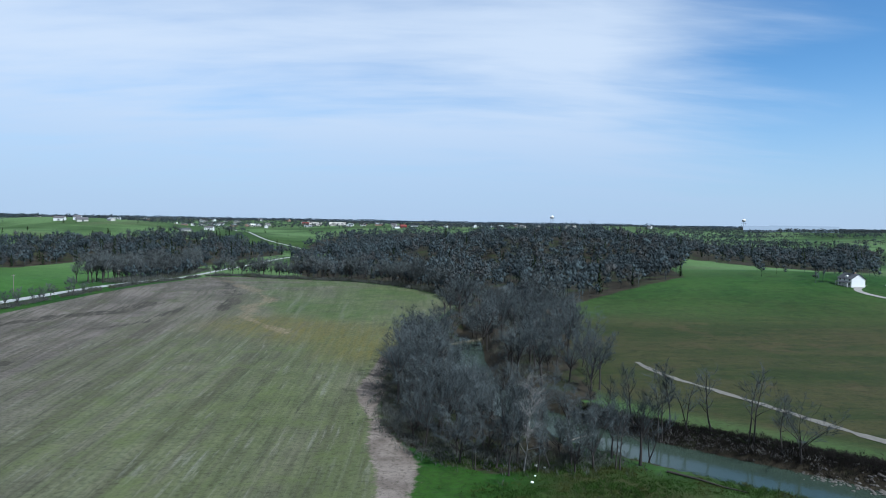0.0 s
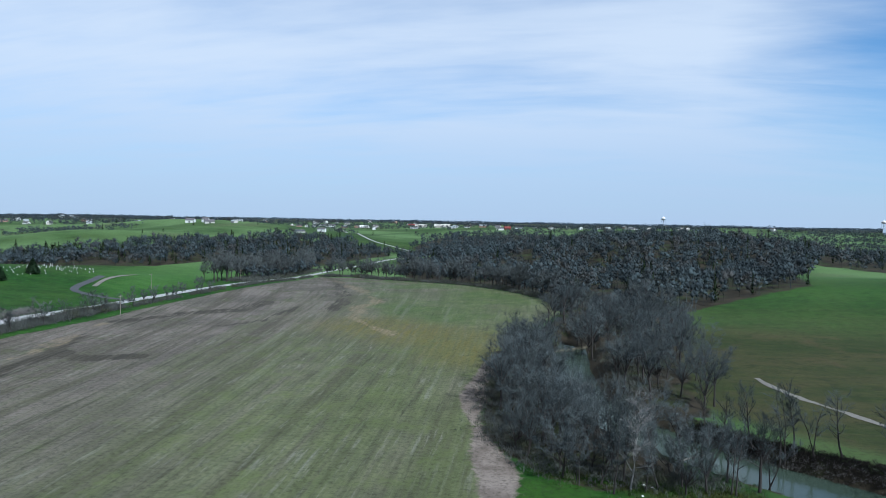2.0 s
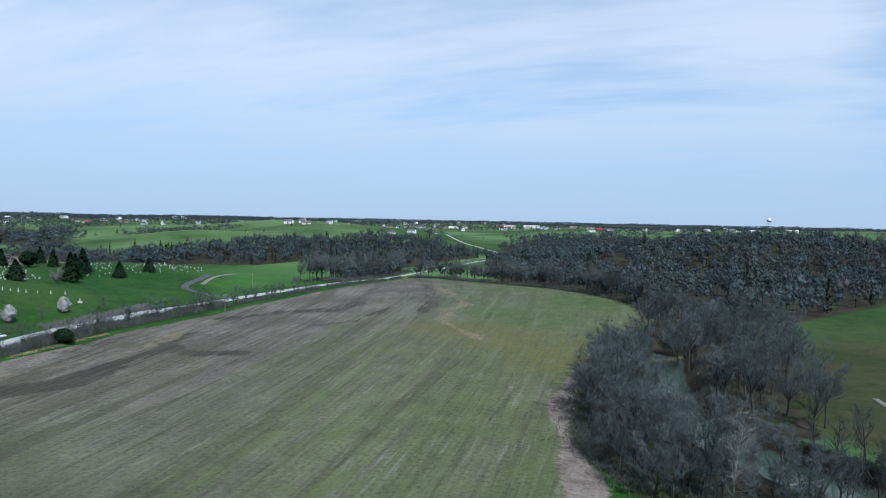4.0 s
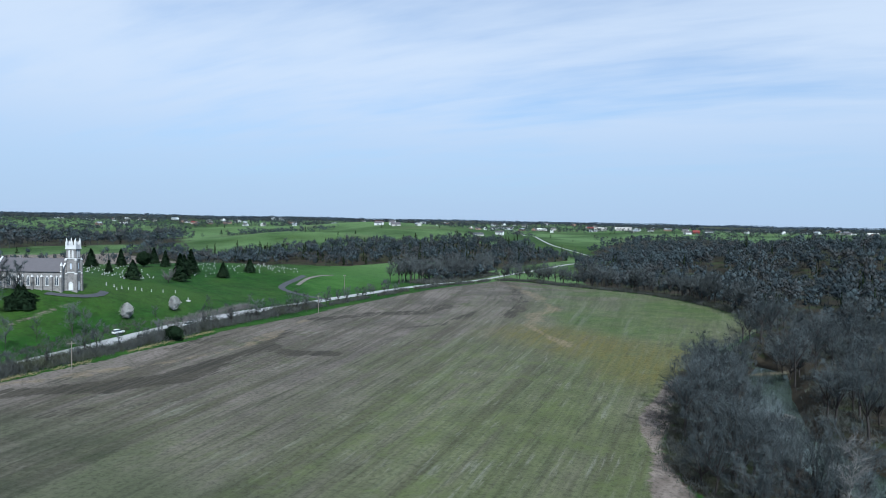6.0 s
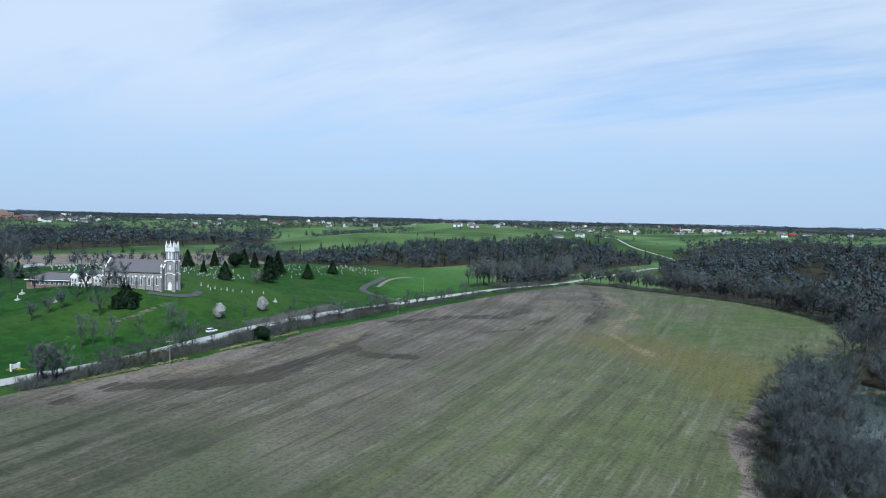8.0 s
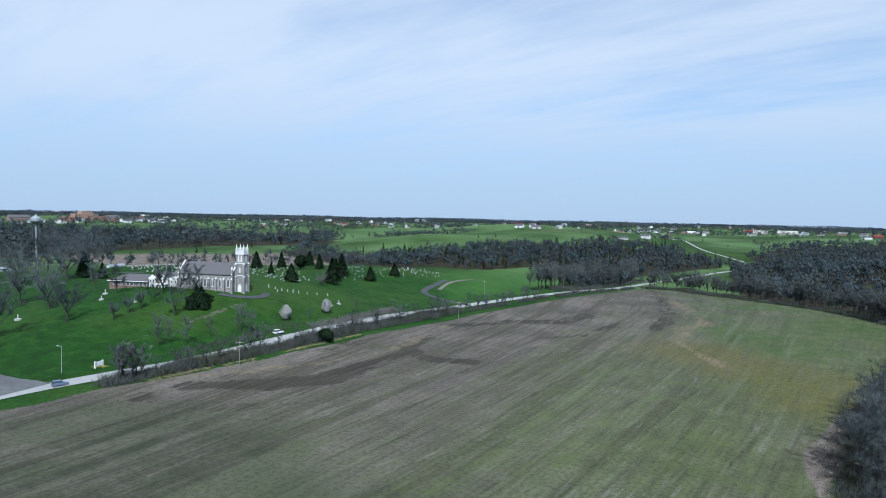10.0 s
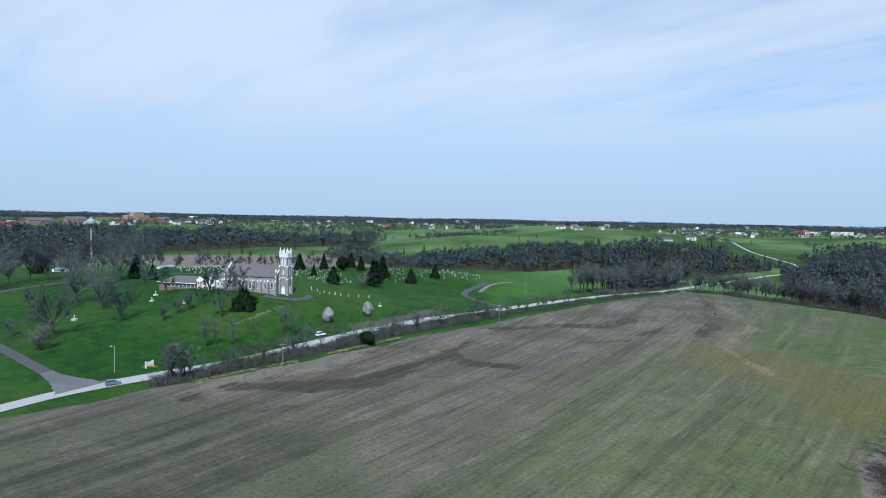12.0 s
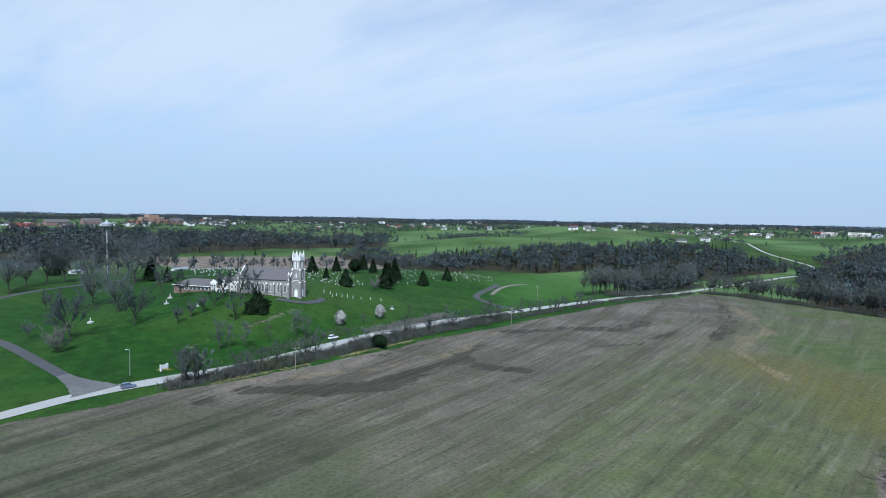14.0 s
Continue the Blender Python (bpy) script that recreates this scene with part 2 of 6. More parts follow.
    crop = n.mix(n.math("MULTIPLY", wash, n.span(comb, 0.36, 0.60, 0.25, 0.9)), crop, (0.270, 0.190, 0.130))
    crop = n.mix(n.span(clod, 0.60, 0.74, 0, 0.55), crop, (0.27, 0.24, 0.21))
    crop = n.mix(n.span(clod, 0.46, 0.30, 0, 0.60), crop, (0.036, 0.030, 0.024))
    crop = n.mix(1.0, crop, (0.605, 0.680, 0.655), "MULTIPLY")
    c = n.mix(field, grass, crop)
    bare = n.mix(n.span(mid, 0.35, 0.65), (0.098, 0.080, 0.068), (0.165, 0.138, 0.120))
    bare = n.mix(n.span(fine, 0.5, 0.75, 0, 0.5), bare, (0.10, 0.085, 0.065))
    c = n.mix(soil, c, bare)
    # leaf litter; its browns are deepened to carry the shade under trees
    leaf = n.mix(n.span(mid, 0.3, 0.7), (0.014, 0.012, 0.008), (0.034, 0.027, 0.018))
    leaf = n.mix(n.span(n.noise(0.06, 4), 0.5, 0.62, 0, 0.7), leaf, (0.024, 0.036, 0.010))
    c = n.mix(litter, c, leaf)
    c = n.mix(n.span(fine, 0.42, 0.70, 0, 0.50), c, (0.012, 0.014, 0.008))
    n.bump(n.math("ADD", fine, n.math("MULTIPLY", drills, field)), 0.6, 0.3)
    return n.colour(c)


def bark(name, dark, light):
    n = Nodes(name, 0.95, 0, 0.1)
    c = n.mix(n.noise(1.2, 5), dark, light)
    c = n.mix(n.span(n.random(), 0, 1, 0, 0.45), c, tuple(v * 0.6 for v in dark))
    return n.colour(c)


def twigs(name, dark, light):
    n = Nodes(name, 0.95, 0, 0.05)
    c = n.mix(n.random(), dark, light)
    c = n.mix(n.span(n.noise(0.35, 3), 0.35, 0.7, 0, 0.6), c, light)
    return n.colour(c)


def wood_cover(name, tones, grain=0.11):
    """Joined far trees: the tone changes from tree to tree and from stand to stand."""
    n = Nodes(name, 0.95, 0, 0.05)
    own = n.add("ShaderNodeAttribute")
    own.attribute_name = "tone"
    c = n.mix(n.span(own.outputs["Fac"], 0.1, 0.9), tones[0], tones[1])
    c = n.mix(n.span(n.noise(grain * 0.37, 3), 0.48, 0.64, 0, 0.8), c, tones[2])
    c = n.mix(n.span(n.noise(grain, 2), 0.45, 0.7, 0, 0.4), c, tones[1])
    return n.colour(c)


GROUND = ground_material()
BARK = bark("bark", (0.026, 0.023, 0.022), (0.060, 0.054, 0.050))
PALE_BARK = bark("pale_bark", (0.10, 0.097, 0.093), (0.21, 0.205, 0.198))
SOFT_TWIG = twigs("soft_twigs", (0.046, 0.052, 0.052), (0.088, 0.096, 0.095))
TWIG = twigs("twigs", (0.026, 0.032, 0.034), (0.072, 0.083, 0.085))
PALE_TWIG = twigs("pale_twigs", (0.07, 0.069, 0.067), (0.125, 0.122, 0.118))
# twig greys, cooled a little so the colour carries some distance haze
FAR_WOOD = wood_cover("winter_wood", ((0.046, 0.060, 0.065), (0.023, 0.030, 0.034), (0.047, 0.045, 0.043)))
FAR_CEDAR = wood_cover("cedar_wood", ((0.015, 0.022, 0.011), (0.009, 0.014, 0.007), (0.020, 0.026, 0.013)))
NEEDLES = wood_cover("needles", ((0.011, 0.021, 0.010), (0.006, 0.012, 0.006), (0.015, 0.024, 0.011)), 0.5)
BLOSSOM = wood_cover("white_blossom", ((0.30, 0.295, 0.28), (0.16, 0.157, 0.148), (0.24, 0.23, 0.215)), 0.8)
# blue in these tones is distance haze put into the twig colour
HAZY_SKYLINE_WOOD = wood_cover("hazy_skyline_wood", ((0.050, 0.068, 0.090), (0.033, 0.047, 0.064), (0.042, 0.058, 0.076)), 0.02)
BRUSH = wood_cover("brushwood", ((0.066, 0.070, 0.064), (0.024, 0.026, 0.024), (0.052, 0.058, 0.034)), 0.3)
SALLOW = wood_cover("pale_brush", ((0.115, 0.110, 0.106), (0.075, 0.072, 0.070), (0.13, 0.118, 0.112)), 0.3)


# ---- the lie of the land ----
# hills: x, y, height, half-width along, across, turn in degrees
HILLS = (
    (-267, 180, 2.6, 24, 26, 0),      # church terrace
    (-303, 184, 17.5, 72, 100, 15),      # church hill
    (-350, 378, 11.5, 85, 75, 20),     # graveyard shoulder
    (-445, 245, 16, 122, 140, 0),     # level ground behind the church
    (-520, 60, 9, 170, 110, 0),      # park behind the chapel
    (185, 430, 11, 150, 110, 20),     # meadow
    (330, 420, 10, 130, 180, 0),
    (150, 810, 31, 215, 190, 0),       # wooded hill
    (-560, 760, 9, 170, 90, -25),
    (-640, 1150, 22, 330, 200, -30),
    (-200, 620, -9, 240, 130, 0),
    (-200, 960, -12, 110, 170, 10),
    (-705, 850, 13, 130, 50, 40),      # rolling pastures beyond the valley
    (-1010, 1130, 8, 190, 70, 40),
    (-790, 1240, 9, 190, 75, 35),
    (-540, 1290, 9, 170, 85, 25),
)
RIVER = ((240, -10), (148, 57), (96, 105), (79.5, 122), (60.5, 135), (48.5, 144), (39, 152.5), (29.5, 163), (20, 178), (12, 200), (10, 238), (12, 284), (30, 330), (40, 380), (20, 440), (-10, 500))
def smooth(a, b, v):
    v = np.clip((v - a) / (b - a), 0, 1)
    return v * v * (3 - 2 * v)
def line_gap(x, y, line):
    best = np.full(np.shape(x), 1e9)
    for (ax, ay), (bx, by) in zip(line, line[1:]):
        dx, dy = bx - ax, by - ay
        k = np.clip(((x - ax) * dx + (y - ay) * dy) / (dx * dx + dy * dy), 0, 1)
        best = np.minimum(best, np.hypot(x - ax - k * dx, y - ay - k * dy))
    return best
def height(x, y):
    x = np.asarray(x, float); y = np.asarray(y, float)
    r = np.hypot(x, y)
    z = 31 * smooth(750, 2300, r)
    z = z + smooth(600, 1500, r) * (5 * np.sin(x / 210 + 1.3) * np.cos(y / 260) + 3 * np.sin((x + y) / 120) * np.sin((x - 1.6 * y) / 170 + 2))
    for hx, hy, hh, a, b, turn in HILLS:
        c, s = math.cos(math.radians(turn)), math.sin(math.radians(turn))
        u, v = (x - hx) * c + (y - hy) * s, (y - hy) * c - (x - hx) * s
        z = z + hh * np.exp(-(u / a) ** 2 - (v / b) ** 2)
    gap = line_gap(x, y, RIVER) + 2.6 * smooth(158, 195, y)
    return z - 4.6 * (1 - smooth(8.6, 14.6, gap))


# crop field and other grounds, as outlines on the plan
FIELD = ((-207, 42), (-205, 64), (-205, 89), (-200, 119), (-200, 144), (-202, 181), (-206, 217), (-209, 270), (-213, 320), (-212, 379), (-216, 475), (-223, 588), (-195, 600),
         (-126, 556), (-67, 508), (-27, 450), (0, 395), (8, 343), (-8, 290), (-19, 237), (-21, 182), (-12, 130), (-6, 108), (6, 60), (4, -60), (-120, -80), (-225, -60))
STUBBLE = ((-470, 520), (-545, 612), (-680, 618), (-730, 505), (-815, 400), (-860, 300), (-640, 300), (-560, 430))
WOODED_HILL = ((72, 348), (118, 388), (168, 436), (205, 560), (330, 800), (300, 1010), (0, 1080), (-150, 1060), (-180, 930), (-188, 770), (-135, 600), (-30, 478), (12, 372), (30, 320))
RIVERSIDE = ((-19, 240), (-18, 175), (-11, 138), (-3, 126), (10, 121), (34, 132), (22, 165), (45, 175), (46, 200), (62, 300), (72, 348), (12, 372), (-2, 300))


def polar(*pairs):
    return tuple((d * math.sin(radians(a)), d * math.cos(radians(a))) for a, d in pairs)


VALLEY_WOOD = ((-534, 546), (-484, 562), (-435, 575), (-407, 602), (-388, 670), (-348, 707), (-308, 647), (-272, 659), (-247, 721), (-228, 845), (-236, 955), (-281, 975), (-347, 990), (-440, 985), (-510, 850), (-540, 707), (-548, 642), (-589, 602))
CEDAR_EDGE = ((-496, 566), (-534, 548), (-580, 606), (-562, 655), (-520, 640))
EAST_WOOD = ((250, 660), (300, 620), (372, 600), (440, 640), (560, 800), (700, 1000), (520, 1100), (380, 1000), (300, 860))
WEST_WOOD = polar((-84, 820), (-74, 860), (-66, 960), (-58, 1040), (-48, 1080), (-48, 1300), (-60, 1400), (-72, 1420), (-84, 1400))
GRAVE_EDGE = polar((-74, 560), (-66, 575), (-58, 545), (-52, 560), (-46, 560), (-45, 620), (-52, 640), (-60, 680), (-70, 660), (-76, 640))
BEYOND_WOOD = polar((-12.5, 1080), (-4, 1060), (4, 1090), (3, 1420), (-3, 1500), (-9, 1420))
HEDGE_WOOD = polar((-53, 880), (-46, 700), (-42, 690), (-40, 730), (-45, 800), (-50, 960))
ROAD_WOOD = ((-246, 490), (-246, 520), (-248, 660), (-262, 660), (-276, 560), (-258, 490))
END_WOOD = ((-222, 604), (-195, 616), (-126, 572), (-67, 524), (-27, 468), (4, 404), (14, 400), (-12, 470), (-50, 530), (-100, 572), (-150, 608), (-195, 640), (-222, 625))


def outline_gap(x, y, shape):
    """Distance to an outline, positive inside."""
    inside = np.zeros(np.shape(x), bool)
    for (ax, ay), (bx, by) in zip(shape, shape[1:] + shape[:1]):
        with np.errstate(divide="ignore", invalid="ignore"):
            cross = ((ay > y) != (by > y)) & (x < (bx - ax) * (y - ay) / (by - ay + 1e-12) + ax)
        inside ^= cross
    return np.where(inside, 1, -1) * line_gap(x, y, shape + shape[:1])


def axis(lo, hi, near_lo, near_hi, step, growth):
    """Grid lines: even between near_lo and near_hi, then wider and wider."""
    mid = list(np.arange(near_lo, near_hi + 0.1, step))
    for end, sign in ((hi, 1), (lo, -1)):
        gap, at = step, mid[-1] if sign > 0 else mid[0]
        while (end - at) * sign > 0:
            gap *= growth
            at += gap * sign
            if sign > 0:
                mid.append(min(at, end))
            else:
                mid.insert(0, max(at, end))
    return np.array(mid)


def mesh_of(name, verts, faces, material, smooth_faces=False):
    me = bpy.data.meshes.new(name)
    me.from_pydata(verts, [], faces)
    me.materials.append(material)
    if smooth_faces:
        me.polygons.foreach_set("use_smooth", [True] * len(me.polygons))
    me.update()
    return me


def build_ground():
    xs = axis(-4900, 4900, -330, 170, 2.2, 1.07)
    ys = axis(-1500, 4930, 30, 360, 2.2, 1.06)
    gx, gy = np.meshgrid(xs, ys)
    gz = height(gx, gy)
    w, h = len(xs), len(ys)
    verts = np.stack([gx, gy, gz], -1).reshape(-1, 3)
    i = (np.arange(h - 1)[:, None] * w + np.arange(w - 1)[None, :]).ravel()
    faces = np.stack([i, i + 1, i + w + 1, i + w], 1)
    me = mesh_of("ground", verts.tolist(), faces.tolist(), GROUND, True)
    x, y = verts[:, 0], verts[:, 1]
    wob = 2.0 * np.sin(y / 9.0) * np.sin(x / 7.0 + y / 23.0)
    field = smooth(-1.5, 1.5, outline_gap(x, y, FIELD) + 0.4 * wob)
    lane = ((-17, 236), (-20, 205), (-19, 168), (-14, 146), (-9, 124), (-7, 100), (-4, 60))
    soil = (1 - smooth(0.4, 6.0, line_gap(x, y, lane) + 0.9 * wob)) * (1 - 0.5 * smooth(112, 90, y))
    scar = ((-190, 545), (-160, 490), (-130, 430), (-108, 388), (-102, 368), (-106, 345), (-98, 311), (-84, 290), (-68, 272))
    ridge = ((-200, 256), (-190, 224), (-180, 190), (-184, 157), (-191, 134), (-199, 110))
    track = np.maximum(1 - smooth(0.5, 9.0 + 4 * np.sin(y / 17), line_gap(x, y, scar) + 1.0 * wob), 0.85 * (1 - smooth(1.0, 5.0, line_gap(x, y, ridge) + wob)))
    rise = ((-205, 585), (-160, 482), (-112, 398), (-104, 372), (-106, 345), (-98, 322), (-70, 296), (-40, 300), (-8, 320), (8, 345), (0, 395), (-27, 450), (-67, 508), (-126, 556))
    verdant = smooth(-16, 24, outline_gap(x, y, rise) + 2 * wob)
    corner = ((-205, 40), (-190, 88), (-150, 106), (-118, 100), (-80, 92), (-60, 60), (-60, -40), (-205, -40))
    olive = smooth(-12, 14, outline_gap(x, y, corner) + 2 * wob)
    soil = np.maximum(soil, smooth(-8, 8, outline_gap(x, y, STUBBLE)))
    footpath = ((-243, 112), (-249, 134), (-253, 155), (-257, 170))
    soil = np.maximum(soil, 0.46 * (1 - smooth(0.4, 3.2, line_gap(x, y, footpath) + 0.4 * wob)))
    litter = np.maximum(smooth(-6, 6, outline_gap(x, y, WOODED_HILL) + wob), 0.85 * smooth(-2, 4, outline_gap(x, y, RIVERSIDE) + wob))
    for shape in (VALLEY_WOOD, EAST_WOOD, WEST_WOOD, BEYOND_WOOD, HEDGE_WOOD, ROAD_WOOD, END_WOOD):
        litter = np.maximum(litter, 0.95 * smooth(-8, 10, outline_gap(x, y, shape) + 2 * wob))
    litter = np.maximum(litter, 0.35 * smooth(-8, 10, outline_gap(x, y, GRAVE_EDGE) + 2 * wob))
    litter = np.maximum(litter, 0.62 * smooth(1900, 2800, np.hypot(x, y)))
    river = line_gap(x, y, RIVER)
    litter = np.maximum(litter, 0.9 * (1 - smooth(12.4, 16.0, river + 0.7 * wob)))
    lush = (1 - smooth(40, 260, np.hypot(x + 310, y - 230) - 190)) * smooth(-225, -200, -x)
    lush = np.maximum(lush, 1 - smooth(20, 60, np.hypot(x - 12, y - 112)))
    lush = np.maximum(lush, 0.8 * (1 - smooth(90, 190, np.hypot((x - 190) * 0.8, y - 400))))
    dull = smooth(10, 30, x) * (1 - smooth(290, 370, y + 0.1 * x)) * smooth(16, 30, np.abs(river))
    dull = np.maximum(dull, 0.5 * smooth(40, 70, x) * (1 - smooth(300, 420, y)))
    lush = np.maximum(lush, 0.75 * (1 - smooth(60, 160, np.hypot((x + 330) * 0.9, (y - 500) * 0.8))))
    # dark damp washes, each a line with its width and strength
    wet = np.zeros(len(x))
    for line, half, strong in ((((-190, 108), (-178, 124), (-171, 143), (-169, 156), (-172, 172), (-174, 190), (-172, 200)), 5.5, 1.0), (((-172, 126), (-164, 145), (-165, 158)), 5.0, 1.0),
                               (((-172, 198), (-162, 196), (-155, 198), (-147, 203)), 6.0, 1.0), (((-176, 195), (-181, 212), (-189, 232)), 3.0, 0.75),
                               (((-182, 300), (-166, 318), (-165, 352)), 9.0, 0.75), (((-150, 268), (-138, 290), (-140, 345)), 4.0, 0.6), (((-196, 262), (-190, 285), (-180, 300)), 6.0, 0.7),
                               (((-118, 330), (-124, 372), (-140, 420), (-172, 500)), 7.0, 0.6), (((-196, 170), (-200, 215)), 4.0, 0.55), (((-190, 92), (-165, 104), (-150, 122)), 6.0, 0.40)):
        wet = np.maximum(wet, strong * (1 - smooth(0.35 * half, 1.25 * half, line_gap(x, y, line) + 0.8 * wob)))
    warm = 1 - smooth(8, 40, line_gap(x, y, ((-84, 290), (-54, 272), (-30, 262), (-24, 240))))
    bright = smooth(-25, 20, outline_gap(x, y, ((-245, 330), (-258, 440), (-262, 520), (-300, 610), (-345, 690), (-420, 640), (-430, 560), (-400, 480), (-340, 440), (-285, 370))) + 4 * wob)
    bright = np.maximum(bright, 0.22 * (1 - smooth(60, 170, np.hypot((x - 215) * 0.7, y - 405))) * (0.6 + 0.4 * np.sin(x / 31 + y / 19)))
    verge = ((-206, 100), (-202.5, 119), (-202.5, 144), (-204.5, 181), (-208.5, 217), (-211.5, 270), (-215.5, 320))
    bright = np.maximum(bright, 0.28 * (1 - smooth(0.8, 3.6, line_gap(x, y, verge) + 0.4 * wob)))
    lush = np.maximum(lush, 1 - smooth(2, 5, line_gap(x, y, verge)))
    row = x * (1 - 0.0011 * (y - 120)) / 40.0
    for name, parts in (("zone", (field, soil, litter)), ("sward", (lush, np.clip(dull, 0, 1), wet)), ("zone_warm", (warm, verdant, olive)), ("row", (row, bright, track))):
        a = me.attributes.new(name, "FLOAT_VECTOR", "POINT")
        a.data.foreach_set("vector", np.stack(parts, 1).astype(np.float32).ravel())
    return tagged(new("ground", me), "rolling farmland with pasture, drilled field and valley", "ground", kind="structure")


build_ground()


def ribbon(name, line, width, lift, material, label, steps=6.0, ragged=0.0, flare=1.0):
    """A strip that follows the ground along a smooth line."""
    pts, rnd = [], random.Random(7)
    p = [Vector((*q, 0)) for q in line]
    for k in range(len(p) - 1):
        a, b, c, d = p[max(k - 1, 0)], p[k], p[k + 1], p[min(k + 2, len(p) - 1)]
        n = max(2, int((c - b).length / steps))
        for s in range(n):
            t = s / n
            pts.append(0.5 * ((2 * b) + (c - a) * t + (2 * a - 5 * b + 4 * c - d) * t * t + (3 * b - a - 3 * c + d) * t ** 3))
    pts.append(p[-1])
    verts, faces = [], []
    across = (-0.5, -0.25, 0, 0.25, 0.5)
    for k, q in enumerate(pts):
        way = (pts[min(k + 1, len(pts) - 1)] - pts[max(k - 1, 0)]).normalized()
        side = Vector((way.y, -way.x, 0)) * (1 + (flare - 1) * (k / (len(pts) - 1)) ** 2)
        for u in across:
            v = q + side * (u * width + (rnd.uniform(-ragged, ragged) if abs(u) == 0.5 else 0))
            verts.append((v.x, v.y, float(height(v.x, v.y)) + lift))
    m = len(across)
    for k in range(len(pts) - 1):
        for j in range(m - 1):
            faces.append((k * m + j, k * m + j + 1, (k + 1) * m + j + 1, (k + 1) * m + j))
    return tagged(new(name, mesh_of(name, verts, faces, material, True)), label, "road", kind="structure")


ROAD = plain("worn_asphalt", (0.255, 0.255, 0.255), 0.9, 0.18, 0.6)
LANE = plain("dark_asphalt", (0.055, 0.057, 0.063), 0.9, 0.25, 0.5)
GRAVEL = plain("pale_gravel", (0.22, 0.205, 0.19), 0.95, 0.25, 1.2)
MAIN_ROAD = ((-200, -60), (-212, 20), (-215, 44), (-218, 60), (-218, 76), (-216, 94), (-213, 123), (-217, 168), (-223, 207), (-231, 258), (-234, 322), (-232, 361), (-231, 416), (-240, 538), (-236, 650), (-210, 745), (-200, 888), (-212, 940))
ribbon("road", MAIN_ROAD, 6.6, 0.16, ROAD, "two-lane country road of worn pale asphalt")

WATER = Nodes("river_water", 0.12, 0, 0.4)
WATER.bump(WATER.noise(0.8, 4), 0.12, 0.3)
WATER.colour(WATER.mix(WATER.noise(0.05, 3), (0.020, 0.032, 0.025), (0.036, 0.050, 0.037)))


def build_river():
    wide = [Vector((*q, 0)) for q in RIVER]
    verts, faces = [], []
    for k, q in enumerate(wide):
        way = (wide[min(k + 1, len(wide) - 1)] - wide[max(k - 1, 0)]).normalized()
        side = Vector((way.y, -way.x, 0)) * 12.8
        verts += [(*(q - side).xy, -3.7), (*(q + side).xy, -3.7)]
    for k in range(len(wide) - 1):
        faces.append((2 * k, 2 * k + 1, 2 * k + 3, 2 * k + 2))
    tagged(new("river", mesh_of("river", verts, faces, WATER.mat)), "murky green river between wooded banks", "river", kind="structure")


build_river()


# ---- bare trees ----
def tube(verts, faces, path, radii, sides):
    base = len(verts)
    for k, p in enumerate(path):
        way = (path[min(k + 1, len(path) - 1)] - path[max(k - 1, 0)])
        way = way.normalized() if way.length > 1e-6 else Vector((0, 0, 1))
        u = way.orthogonal().normalized()
        v = way.cross(u)
        for s in range(sides):
            a = 2 * math.pi * s / sides
            verts.append(tuple(p + (u * math.cos(a) + v * math.sin(a)) * radii[k]))
    for k in range(len(path) - 1):
        for s in range(sides):
            a, b = base + k * sides + s, base + k * sides + (s + 1) % sides
            faces.append((a, b, b + sides, a + sides))


def limb_path(rnd, start, way, length, bends, wander, rise):
    path, p, d, step = [start.copy()], start.copy(), way.normalized(), length / bends
    for _ in range(bends):
        d = (d + Vector((rnd.gauss(0, wander), rnd.gauss(0, wander), rnd.gauss(0, wander) + rise))).normalized()
        p = p + d * step
        path.append(p.copy())
    return path


